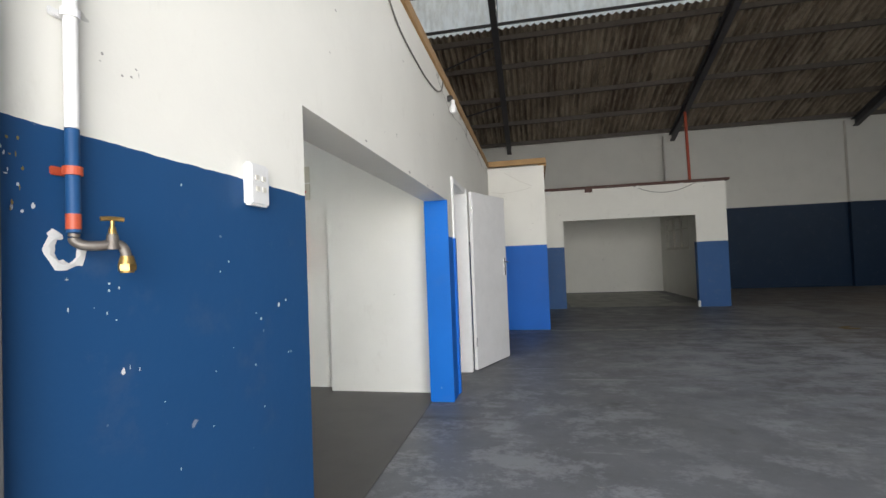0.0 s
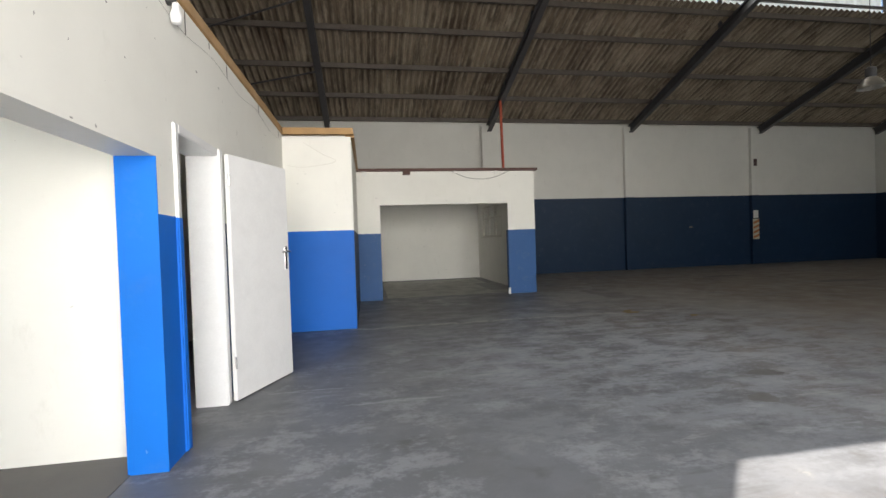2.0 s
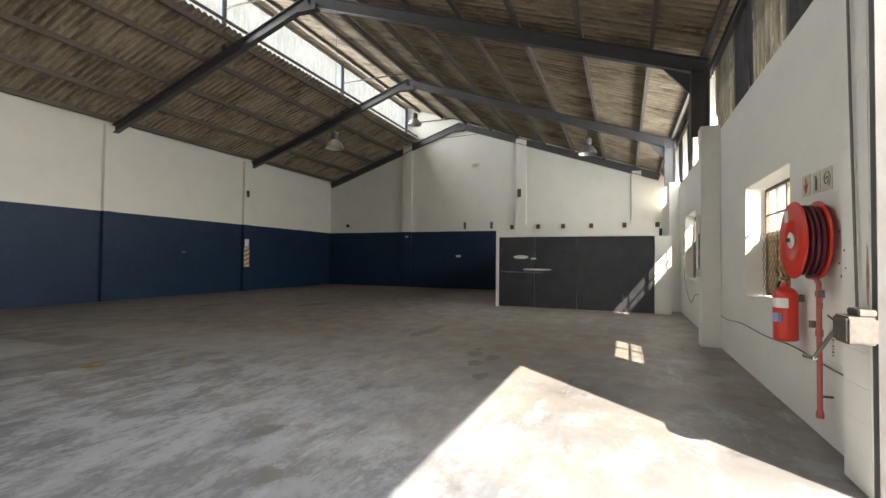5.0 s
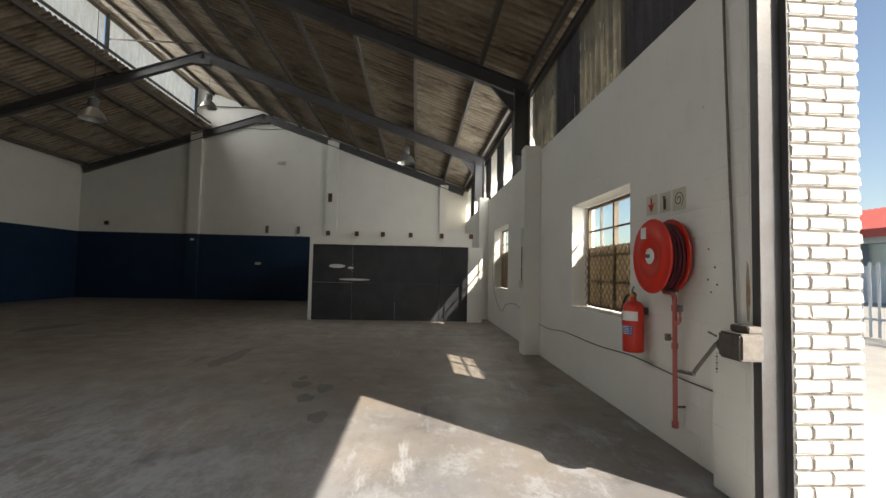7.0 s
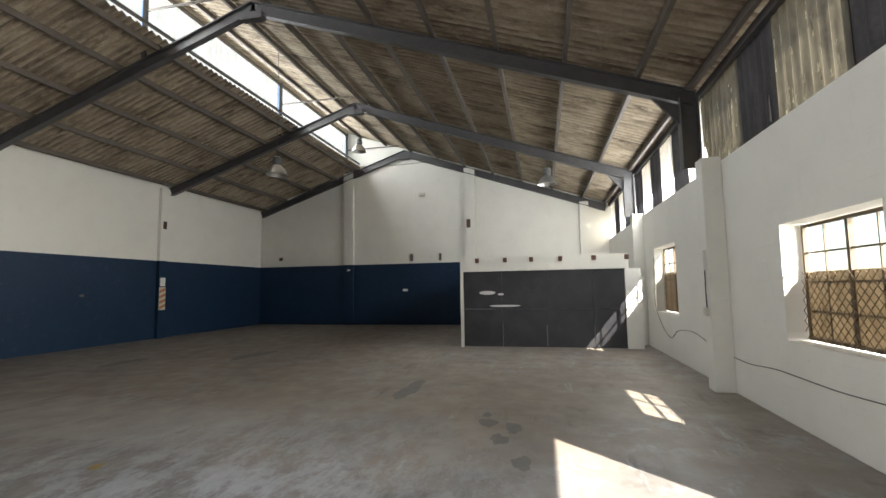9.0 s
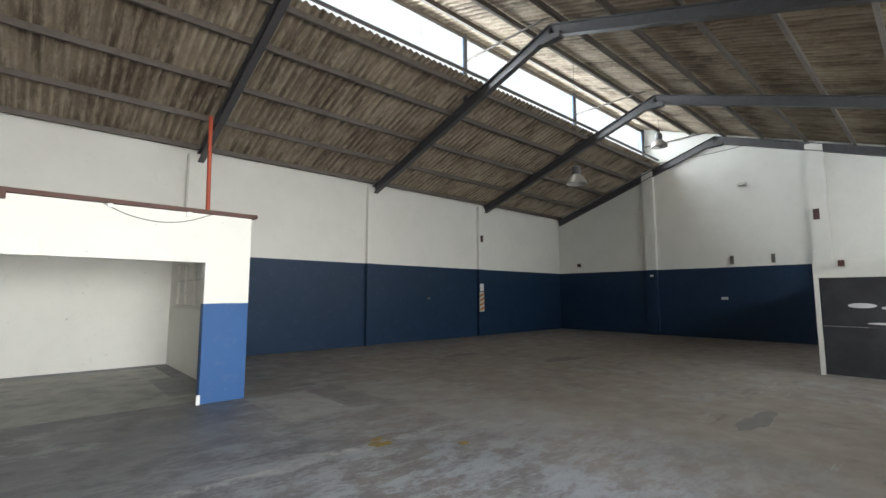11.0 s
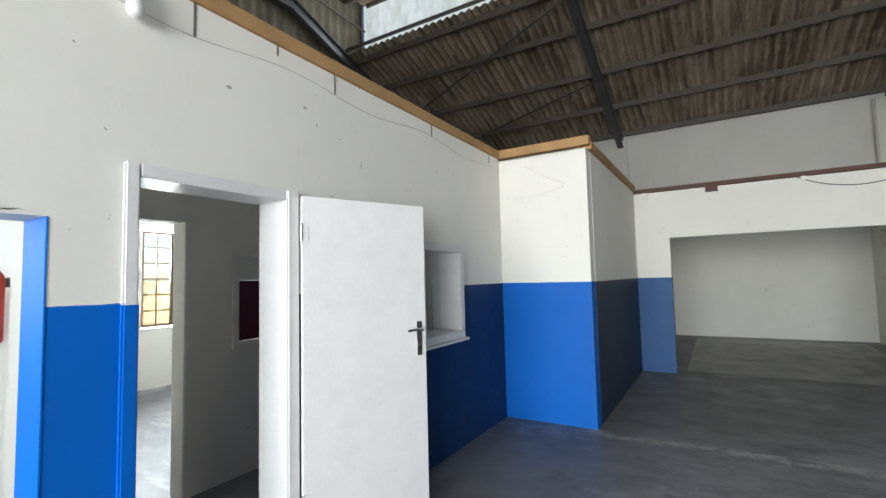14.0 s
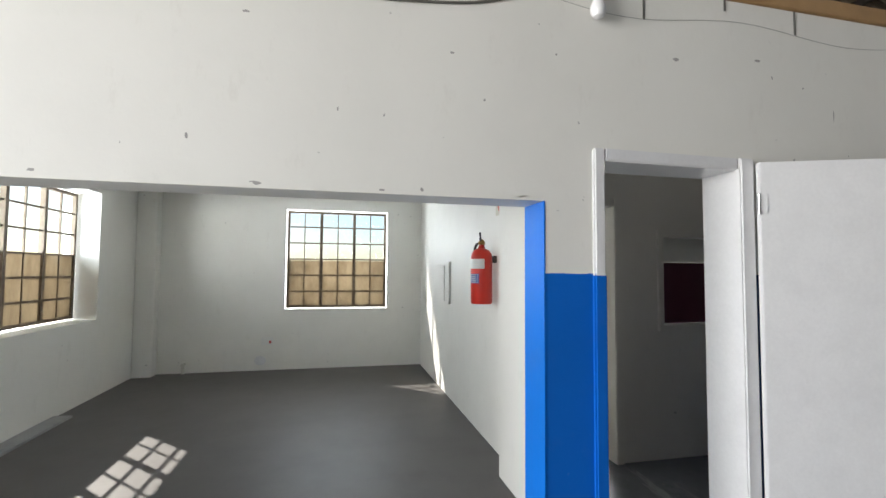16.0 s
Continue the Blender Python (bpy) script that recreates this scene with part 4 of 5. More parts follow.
def flip_at(x, y, z, out):
    """Local x along the wall, y out of it, z up; out: +1 when the wall faces +y, -1 when it faces -y."""
    return Matrix.Translation((x, y, z)) @ (Matrix.Identity(4) if out > 0 else Matrix.Rotation(math.pi, 4, "Z"))


def extinguisher(x, y, z, out, label, r=0.09, h=0.46):
    e = thing("fire_extinguisher", x, y, z, label, "fire extinguisher", "fire extinguishers")
    T = flip_at(x, y, z, out)
    bm = bmesh.new()
    lathe(bm, ((r * 0.9, 0), (r, 0.012), (r, h - 0.08), (r * 0.93, h - 0.045), (r * 0.7, h - 0.015), (0.03, h), (0.022, h + 0.03)), T, 32)
    part("cylinder", bm, M_red, e, "", True)
    bm = bmesh.new()
    lathe(bm, ((0.026, h + 0.0302), (0.03, h + 0.035), (0.026, h + 0.06), (0.012, h + 0.075)), T, 16)
    part("valve", bm, M_brass, e, "", True)
    for dz, up in ((0.075, 0.045), (0.062, 0.01)):
        bm = bmesh.new()
        tube(bm, [T @ Vector(p) for p in ((0.02, 0.0, h + dz), (-0.03, 0.02, h + dz + up * 0.4), (-0.11, 0.05, h + dz + up))], 0.007, 6)
        part("lever", bm, M_black, e, "", True)
    bm = bmesh.new()
    tube(bm, [T @ Vector(p) for p in ((0.02, 0, h + 0.045), (0.09, 0.02, h + 0.03), (r + 0.05, 0.03, h - 0.08), (r + 0.04, 0.03, h - 0.2), (r + 0.008, 0.035, 0.1), (r + 0.002, 0.035, 0.03))], 0.011, 8)
    part("hose", bm, M_black, e, "black rubber hose", True)
    for z0, z1, a0, a1, m, nm in ((h - 0.17, h - 0.09, 20, 178, M_label, "label"), (h - 0.21, h - 0.172, 50, 165, M_redink, "label"), (h - 0.29, h - 0.212, 70, 150, M_blueink, "label")):
        bm = bmesh.new()
        v = [[bm.verts.new(T @ Vector(((r + 0.0012) * math.cos(radians(a0 + (a1 - a0) * k / 12)), (r + 0.0012) * math.sin(radians(a0 + (a1 - a0) * k / 12)), zz))) for k in range(13)] for zz in (z0, z1)]
        for k in range(12):
            bm.faces.new((v[0][k], v[0][k + 1], v[1][k + 1], v[1][k]))
        lb = part(nm, bm, m, e, "", True)
    for k in range(5):
        zz = h - 0.283 + k * 0.015
        bm = bmesh.new()
        v = [[bm.verts.new(T @ Vector(((r + 0.002) * math.cos(radians(a)), (r + 0.002) * math.sin(radians(a)), q))) for a in (75, 88, 101, 114, 127, 145)] for q in (zz, zz + 0.006)]
        for i in range(5):
            bm.faces.new((v[0][i], v[0][i + 1], v[1][i + 1], v[1][i]))
        part("print_line", bm, M_label, lb)
    bm = bmesh.new()
    cuboid(bm, -0.03, -r - 0.035, h - 0.12, 0.03, -r - 0.001, h - 0.06, 0.003)
    bmesh.ops.transform(bm, matrix=T, verts=bm.verts)
    part("wall_bracket", bm, M_iron, e)
    return e


extinguisher(-1.72, 3.442, 1.22, -1, "red fire extinguisher hung on the white office partition")
extinguisher(6.53, 0.128, 0.66, 1, "red fire extinguisher hung below the hose reel signs", 0.088, 0.44)


def sign(x, y, z, w, h, out, kind, label):
    T = flip_at(x, y, z, out)
    s = thing("safety_sign", x, y, z, label, "sign", "safety signs")

    def flat(bm):
        bmesh.ops.transform(bm, matrix=T, verts=bm.verts)
        return bm
    part("plate", flat(box(-w / 2, 0.001, -h / 2, w / 2, 0.006, h / 2, 0.0015)), M_sign, s)
    bm = bmesh.new()
    if kind == "arrow":
        cuboid(bm, -w * 0.07, 0.0065, 0, w * 0.07, 0.008, h * 0.36)
        v = [bm.verts.new((a * w, b, c * h)) for b in (0.0065, 0.008) for a, c in ((-0.32, 0.1), (0, -0.38), (0.32, 0.1), (0.12, 0.02), (-0.12, 0.02))]
        bm.faces.new(v[:5])
        bm.faces.new(v[5:][::-1])
        for i in range(5):
            bm.faces.new((v[i], v[(i + 1) % 5], v[5 + (i + 1) % 5], v[5 + i]))
    elif kind == "extinguisher":
        cuboid(bm, -w * 0.13, 0.0065, -h * 0.38, w * 0.13, 0.008, h * 0.2, 0.0005)
        cuboid(bm, -w * 0.06, 0.0065, h * 0.22, w * 0.2, 0.008, h * 0.32)
    else:
        tube(bm, [(w * (0.06 + 0.05 * k / 2) * math.cos(k * 0.8), 0.0065, h * (0.06 + 0.05 * k / 2) * math.sin(k * 0.8)) for k in range(14)], 0.0035, 5)
    part("symbol", flat(bm), M_redink if kind == "arrow" or out < 0 else M_darkink, s)
    return s


sign(-1.62, 3.569, 2.225, 0.18, 0.17, -1, "extinguisher", "white sign with a red fire extinguisher symbol")
sign(-1.62, 3.569, 2.04, 0.18, 0.17, -1, "arrow", "white sign with a red arrow pointing down")
sign(6.45, 0.0, 1.925, 0.17, 0.17, 1, "arrow", "white sign with a red arrow pointing down")
sign(6.24, 0.0, 1.92, 0.15, 0.16, 1, "extinguisher", "white sign with a dark fire extinguisher symbol")
sign(6.045, 0.0, 1.915, 0.17, 0.17, 1, "reel", "white sign with a dark hose reel spiral")


def hose_reel():
    cx, cz = 6.09, 1.47
    h = thing("hose_reel", cx, 0.1, cz, "red enamelled fire hose reel mounted on the block wall", "hose reel")
    F = Matrix.Translation((cx, 0.0, cz)) @ Matrix.Rotation(radians(-90), 4, "X")     # local z comes out of the wall
    for z0, nm in ((0.055, "disc"), (0.195, "disc")):
        bm = bmesh.new()
        lathe(bm, ((0.02, z0), (0.27, z0), (0.285, z0 - 0.006), (0.29, z0 + 0.004), (0.282, z0 + 0.012), (0.2, z0 + 0.008), (0.19, z0 + 0.014), (0.13, z0 + 0.014), (0.12, z0 + 0.008), (0.02, z0 + 0.008)), F, 48)
        dsc = part(nm, bm, M_red, h, "", True)
    for k in range(5):
        bm = bmesh.new()
        R, z = 0.16 + 0.022 * k, 0.07
        tube(bm, [F @ Vector((R * math.cos(a * 0.5236), R * math.sin(a * 0.5236), z + 0.0085 * a / 3)) for a in range(40)], 0.014, 6)
        part("hose_coil", bm, M_hose, h, "dark red rubber hose", True)
    bm = bmesh.new()
    lathe(bm, ((0.05, 0.06), (0.05, 0.208), (0.062, 0.212), (0.06, 0.218), (0.015, 0.22)), F, 24)
    part("hub", bm, M_label, h, "cream hub plate", True)
    bm = bmesh.new()
    lathe(bm, ((0.016, 0.001), (0.016, 0.24), (0.01, 0.245)), F, 14)
    part("axle", bm, M_iron, h, "", True)
    bm = box(cx + 0.06, 0.2115, cz + 0.14, cx + 0.14, 0.214, cz + 0.23)
    part("tag", bm, M_label, dsc, "white service sticker")
    bm = box(cx - 0.06, 0.001, cz - 0.16, cx + 0.06, 0.02, cz + 0.16, 0.004)
    part("wall_bracket", bm, M_red, h)
    p = thing("riser_pipe", 6.02, 0.07, 0.2, "faded red water pipe feeding the hose reel", "pipe")
    px = 5.98
    bm = bmesh.new()
    rod(bm, (px, 0.08, 0.2), (px, 0.08, 1.16), 0.017)
    tube(bm, [(px, 0.08, 1.15), (px, 0.1, 1.19), (px + 0.08, 0.12, 1.2)], 0.017, 10)
    part("pipe", bm, M_pipe_pink, p, "", True)
    for z in (0.22, 0.8, 1.08):
        bm = bmesh.new()
        rod(bm, (px, 0.08, z - 0.022), (px, 0.08, z + 0.022), 0.024)
        part("coupling", bm, M_pipe_pink, p, "", True)
    bm = bmesh.new()
    tube(bm, [(px, 0.09, 0.98), (px - 0.07, 0.1, 0.97), (px - 0.1, 0.1, 1.0), (px - 0.1, 0.1, 1.07)], 0.011, 8)
    part("branch", bm, M_pipe_pink, p, "", True)
    bm = bmesh.new()
    rod(bm, (px - 0.1, 0.1, 1.06), (px - 0.1, 0.1, 1.11), 0.022, 0.018)
    part("pressure_cap", bm, M_iron, p, "", True)
    bm = bmesh.new()
    rod(bm, (px + 0.015, 0.09, 0.85), (px + 0.06, 0.1, 0.85), 0.008)
    rod(bm, (px + 0.06, 0.1, 0.83), (px + 0.06, 0.1, 0.88), 0.022)
    part("valve_wheel", bm, M_iron, p, "", True)
    bm = bmesh.new()
    rod(bm, (px - 0.17, 0.16, 1.215), (px + 0.02, 0.13, 1.215), 0.011)
    part("nozzle", bm, M_black, h, "black hose nozzle", True)
    bm = bmesh.new()
    rod(bm, (px, 0.003, 0.35), (px, 0.07, 0.35), 0.008)
    part("stay", bm, M_iron, p)


hose_reel()

# ---- vehicle door gear ----
g = thing("door_gearbox", 5.3, 0.2, 0.95, "grimy steel hand crank gearbox of the vehicle door", "gearbox")
part("housing", box(5.17, 0.122, 0.86, 5.36, 0.26, 1.01, 0.012), M_iron, g)
part("mount", box(5.19, 0.121, 1.012, 5.34, 0.2, 1.05, 0.006), M_iron, g)
bm = bmesh.new()
rod(bm, (5.36, 0.19, 0.92), (5.41, 0.19, 0.92), 0.045, 0.045, 24)
part("flange", bm, M_iron, g, "", True)
bm = bmesh.new()
tube(bm, [(5.41, 0.19, 0.92), (5.45, 0.2, 0.92), (5.47, 0.22, 0.88), (5.55, 0.27, 0.74), (5.56, 0.28, 0.71)], 0.012, 8)
cr = part("crank", bm, M_iron, g, "", True)
bm = bmesh.new()
rod(bm, (5.55, 0.28, 0.71), (5.70, 0.29, 0.70), 0.012)
part("grip", bm, M_chrome, cr, "", True)
bm = bmesh.new()
rod(bm, (5.40, 0.24, 0.97), (5.47, 0.24, 0.985), 0.006)
part("pin", bm, M_chrome, g)
bm = bmesh.new()
for k in range(7):
    lathe(bm, ((0.004, -0.002), (0.007, 0), (0.004, 0.002)), Matrix.Translation((5.39, 0.245, 0.87 - 0.018 * k)) @ Matrix.Rotation(radians(90 * (k % 2)), 4, "Y"), 8)
part("chain", bm, M_iron, g)
g.matrix_basis = pose(5.18, 0.2, 0.95)
bm = bmesh.new()
tube(bm, [(5.25, 0.14, 1.05), (5.26, 0.14, 1.3), (5.30, 0.14, 2.2), (5.34, 0.14, 3.36)], 0.008, 8)
single("drive_rod", bm, M_iron, "long grey steel rod down to the door gearbox", "rod", smooth=True)
ch = thing("door_channel", 5.12, 0.02, 0, "dark steel guide channel of the vehicle door", "door channel", "door channels")
part("web", box(5.139, -0.066, 0, 5.1515, 0.112, 3.395), M_steel, ch)
part("flange", box(5.088, -0.07, 0, 5.1385, -0.06, 3.395, 0.002), M_steel, ch)
part("flange", box(5.088, 0.104, 0, 5.1385, 0.114, 3.395, 0.002), M_steel, ch)
for (x, z) in ((5.5, 1.22), (5.46, 1.38), (5.52, 1.5), (5.44, 1.27), (5.53, 1.3)):
    bm = bmesh.new()
    rod(bm, (x, 0.1205, z), (x, 0.124, z), 0.008, 0.005, 9)
    single("bolt_hole", bm, M_darkink, "dark plugged bolt hole in the white pier", "mark", "bolt holes")

bm = bmesh.new()
rnd = random.Random(4)
bm.faces.new([bm.verts.new((5.175 + 0.02 * math.cos(a * 0.3927) * rnd.uniform(0.6, 1.1), 0.1208, 1.24 + 0.19 * math.sin(a * 0.3927) * rnd.uniform(0.8, 1.1))) for a in range(16)])
single("rust_stain", bm, plain("brown_rust_run", (0.30, 0.19, 0.12), 0.8, 0, (0.55, 0.48, 0.4), 0.9, 18), "brown rust run on the white pier above the gearbox", "stain")

# cables
bm = bmesh.new()
tube(bm, [(9.93, 0.012, 0.5), (9.4, 0.012, 0.49), (8.7, 0.012, 0.54), (7.6, 0.012, 0.54), (6.78, 0.012, 0.575), (6.0, 0.012, 0.55), (5.505, 0.012, 0.555)], 0.0055, 6)
single("cable", bm, M_cable, "thin grey cable run loosely along the block wall", "cable", "cables", smooth=True)
bm = bmesh.new()
tube(bm, [(14.3, 0.014, 2.2), (14.42, 0.014, 1.2), (14.0, 0.014, 0.72), (13.2, 0.014, 0.42), (12.6, 0.014, 0.62), (11.6, 0.014, 0.68), (10.5, 0.014, 0.5), (10.23, 0.014, 0.5)], 0.006, 6)
single("cable", bm, M_cable, "thin grey cable drooping below the far window", "cable", "cables", smooth=True)
bm = bmesh.new()
tube(bm, [(0.008, 1.35, 2.93), (0.008, 1.75, 2.70), (0.008, 2.3, 2.65), (0.008, 2.62, 2.66), (0.008, 2.9, 2.70), (0.008, 3.1, 2.78), (0.008, 3.2, 2.9)], 0.006, 6)
single("cable", bm, M_cable, "thin grey cable looped over the office wall", "cable", "cables", smooth=True)
bm = bmesh.new()
tube(bm, [(3.1, 10.43, 2.84), (3.4, 10.425, 2.71), (3.75, 10.425, 2.655), (4.1, 10.425, 2.70), (4.45, 10.43, 2.84)], 0.007, 6)
single("cable", bm, M_cable, "grey cable hanging in a loop above the opening", "cable", "cables", smooth=True)
bm = bmesh.new()
tube(bm, [(0.3, 7.262, 2.78), (0.55, 7.262, 2.62), (0.75, 7.262, 2.5), (0.3, 7.262, 2.42), (0.05, 7.262, 2.45)], 0.003, 5)
single("cable", bm, M_conduit, "thin white painted wire on the projecting wall", "cable", "cables", smooth=True)
bm = bmesh.new()
tube(bm, [(X1 - 0.02, 10.6, 7.05), (X1 - 0.02, 8.5, 7.0), (X1 - 0.02, 6.2, 7.1)], 0.012, 5)
single("cable", bm, M_cable, "dark wire strung across the gable wall", "cable", "cables", smooth=True)
# crack along the upper office wall, drawn as a thin raised line
bm = bmesh.new()
tube(bm, [(0.004, 2.9, 2.86), (0.004, 3.3, 2.76), (0.004, 3.7, 2.73), (0.004, 4.3, 2.79), (0.004, 5.0, 2.74), (0.004, 5.7, 2.80), (0.004, 6.4, 2.74), (0.004, 7.1, 2.78)], 0.0013, 5)
single("wire", bm, M_chip, "fine crack line along the upper office wall", "cable", smooth=True)
for y, n in ((3.0, 0.05), (4.65, 0.13), (5.83, 0.1), (7.0, 0.1), (4.2, 0.06), (3.72, 0.17)):
    single("wall_notch", box(0.0008, y - 0.006, 2.9 - n, 0.004, y + 0.006, 2.899, 0.001), M_cable, "dark broken notch under the wall timber", "mark", "wall notches")

for i, (y, z, w, hh) in enumerate(((1.95, 1.83, 0.05, 0.02), (2.45, 1.825, 0.03, 0.012), (2.62, 1.835, 0.015, 0.02), (1.2, 1.84, 0.03, 0.015), (1.7, 2.0, 0.012, 0.03), (2.9, 2.25, 0.012, 0.012), (2.75, 2.45, 0.02, 0.012), (4.9, 2.35, 0.012, 0.07), (0.9, 2.3, 0.02, 0.01), (3.25, 2.5, 0.012, 0.012), (1.9, 2.52, 0.03, 0.012), (3.9, 2.55, 0.04, 0.02), (4.4, 2.6, 0.04, 0.016), (5.9, 2.5, 0.01, 0.04))):
    bm = bmesh.new()
    rr = random.Random(i)
    bm.faces.new([bm.verts.new((0.0012, y + 0.6 * w * math.cos(a * 0.7854) * rr.uniform(0.5, 1), z + 0.6 * hh * math.sin(a * 0.7854) * rr.uniform(0.5, 1))) for a in range(8)])
    single("wall_chip", bm, M_chip, "grey chip in the white painted wall", "mark", "wall chips")
for i, (y, z, w) in enumerate(((0.42, 1.15, 0.006), (0.46, 1.16, 0.004), (0.33, 1.12, 0.005), (0.2, 1.28, 0.003), (0.3, 1.0, 0.003), (-0.1, 1.08, 0.006), (-0.25, 1.37, 0.004), (-0.27, 1.40, 0.003), (-0.265, 1.36, 0.003), (0.05, 1.45, 0.003))):
    bm = bmesh.new()
    rr = random.Random(50 + i)
    bm.faces.new([bm.verts.new((0.0012, y + w * math.cos(a * 0.7854) * rr.uniform(0.5, 1), z + 1.4 * w * math.sin(a * 0.7854) * rr.uniform(0.5, 1))) for a in range(8)])
    single("paint_chip", bm, M_chalk, "pale chip in the blue painted wall", "mark", "paint chips")

rnd = random.Random(23)
for i in range(30):
    y, z = rnd.uniform(0.75, 7.1), rnd.uniform(1.86, 2.86)
    if 3.4 < y < 4.4 and z < 2.12 or 5.4 < y < 6.2 and z < 1.9:
        continue
    w, hh, lean = rnd.uniform(0.002, 0.008), rnd.uniform(0.003, 0.016), rnd.uniform(-0.5, 0.5)
    bm = bmesh.new()
    bm.faces.new([bm.verts.new((0.0011, y + w * math.cos(a * 0.7854) * rnd.uniform(0.4, 1) + lean * hh * math.sin(a * 0.7854), z + hh * math.sin(a * 0.7854) * rnd.uniform(0.5, 1))) for a in range(8)])
    single("wall_chip", bm, M_chip, "grey chip in the white painted wall", "mark", "wall chips")
for i in range(16):
    y = 0.7 + 2.4 * (i + rnd.uniform(0.1, 0.9)) / 16
    bm = bmesh.new()
    bm.faces.new([bm.verts.new((0.0013, y + rnd.uniform(0.02, 0.07) * math.cos(a * 0.5236), 1.812 + 0.004 + rnd.uniform(0.004, 0.016) * (1 + math.sin(a * 0.5236)))) for a in range(12)])
    single("lintel_chip", bm, M_white, "knocked plaster along the lintel edge", "mark", "lintel chips")

# bulb holder on the office wall
b = thing("bulb_lamp", 0.05, 3.44, 2.72, "bare white bulb in a holder on the office wall", "lamp")
bm = bmesh.new()
lathe(bm, ((0.03, 0), (0.032, 0.03), (0.02, 0.05)), Matrix.Translation((0.001, 3.44, 2.82)) @ Matrix.Rotation(radians(90), 4, "Y"), 16)
part("holder", bm, M_black, b, "black bulb holder", True)
bm = bmesh.new()
lathe(bm, ((0.005, -0.09), (0.026, -0.08), (0.036, -0.055), (0.034, -0.03), (0.022, 0.0), (0.02, 0.04), (0.005, 0.045)), Matrix.Translation((0.05, 3.44, 2.76)), 20)
part("bulb", bm, M_gloss, b, "", True)

# ---- hall fittings ----


def pendant(x, y, z, top):
    p = thing("pendant_lamp", x, y, z, "aluminium high bay lamp hanging from the roof", "lamp", "pendant lamps")
    T = Matrix.Translation((x, y, z))
    bm = bmesh.new()
    lathe(bm, ((0.27, 0), (0.275, 0.004), (0.25, 0.08), (0.19, 0.18), (0.11, 0.25), (0.10, 0.262), (0.085, 0.25), (0.17, 0.17), (0.235, 0.07), (0.262, 0.0)), T, 32, False)
    part("shade", bm, M_alu, p, "spun aluminium shade", True)
    bm = bmesh.new()
    lathe(bm, ((0.09, 0.264), (0.11, 0.3), (0.11, 0.46), (0.07, 0.5), (0.02, 0.52)), T, 20)
    part("ballast_housing", bm, M_steel, p, "dark lamp housing", True)
    bm = bmesh.new()
    lathe(bm, ((0.01, 0.05), (0.05, 0.08), (0.05, 0.16), (0.03, 0.24)), T, 14)
    part("bulb", bm, M_label, p, "", True)
    bm = bmesh.new()
    rod(bm, (x, y, z + 0.52), (x, y, top), 0.008, n=8)
    part("chain", bm, M_steel, p)
    return p


pendant(13.3, 9.47, 4.62, zf(9.47) - 0.03)
pendant(18.7, 9.4, 6.85, zf(9.4) - 0.03)
pendant(16.2, 2.4, 4.55, zf(2.4) - 0.03)

bm = bmesh.new()
rod(bm, (4.66, 11.5, 2.9), (4.63, 11.5, 4.78), 0.035)
single("vent_pipe", bm, M_orange, "red oxide painted upright pipe above the store roof", "pipe", smooth=True)
bm = bmesh.new()
rod(bm, (5.12, Y1 - 0.17, 2.9), (5.12, Y1 - 0.17, 5.1), 0.03)
single("down_pipe", bm, M_conduit, "cream painted pipe beside the back pilaster", "pipe", smooth=True)

q = thing("hazard_board", 15.75, Y1 - 0.14, 1.0, "orange and white striped fire point board on the pilaster", "sign")
part("plate", box(15.6, Y1 - 0.15, 0.95, 15.86, Y1 - 0.131, 1.72, 0.002), M_sign, q)
for k in range(4):
    bm = bmesh.new()
    v = [bm.verts.new((15.605 + a, yv, 0.97 + 0.18 * k + c)) for yv in (Y1 - 0.1515, Y1 - 0.153) for a, c in ((0, 0), (0.25, 0.1), (0.25, 0.19), (0, 0.09))]
    for f in ((0, 1, 2, 3), (7, 6, 5, 4), (0, 4, 5, 1), (1, 5, 6, 2), (2, 6, 7, 3), (3, 7, 4, 0)):
        bm.faces.new([v[i] for i in f])
    part("stripe", bm, M_hazard, q)
part("notice", box(15.63, Y1 - 0.152, 1.75, 15.83, Y1 - 0.131, 2.04, 0.002), M_label, q, "white notice above the stripes")


def wall_box(name, a, m, label, group="wall boxes"):
    return single(name, box(*a, 0.004), m, label, "junction box", group)


wall_box("switch_plate", (15.68, Y1 - 0.17, 3.72, 15.8, Y1 - 0.1315, 3.98), M_darkink, "small brown switch box high on the pilaster")
wall_box("bracket", (X1 - 0.08, 8.05, 2.72, X1 - 0.003, 8.15, 3.02), M_iron, "rusty steel bracket high on the gable wall", "wall brackets")
wall_box("bracket", (X1 - 0.08, 6.8, 2.72, X1 - 0.003, 6.9, 3.02), M_iron, "rusty steel bracket high on the gable wall", "wall brackets")
wall_box("socket", (X1 - 0.05, 8.3, 1.43, X1 - 0.003, 8.52, 1.53), M_label, "small white socket on the navy gable wall", "sockets")
wall_box("socket", (X1 - 0.2, 10.9, 2.35, X1 - 0.162, 11.03, 2.42), M_label, "small white socket on the navy pilaster", "sockets")
wall_box("switch_plate", (X1 - 0.2, 5.5, 4.05, X1 - 0.162, 5.66, 4.4), M_darkink, "brown switch box high on the gable pilaster")
wall_box("vent_block", (X1 - 0.05, 14.3, 2.9, X1 - 0.003, 14.46, 3.05), M_darkink, "small dark vent in the gable wall")
wall_box("camera_mount", (X1 - 0.2, 7.5, 5.55, X1 - 0.003, 7.75, 5.65), M_conduit, "pale bracket high on the gable wall")
wall_box("socket", (13.0, Y1 - 0.03, 1.45, 13.13, Y1 - 0.003, 1.52), M_iron, "small grey socket on the navy back wall", "sockets")
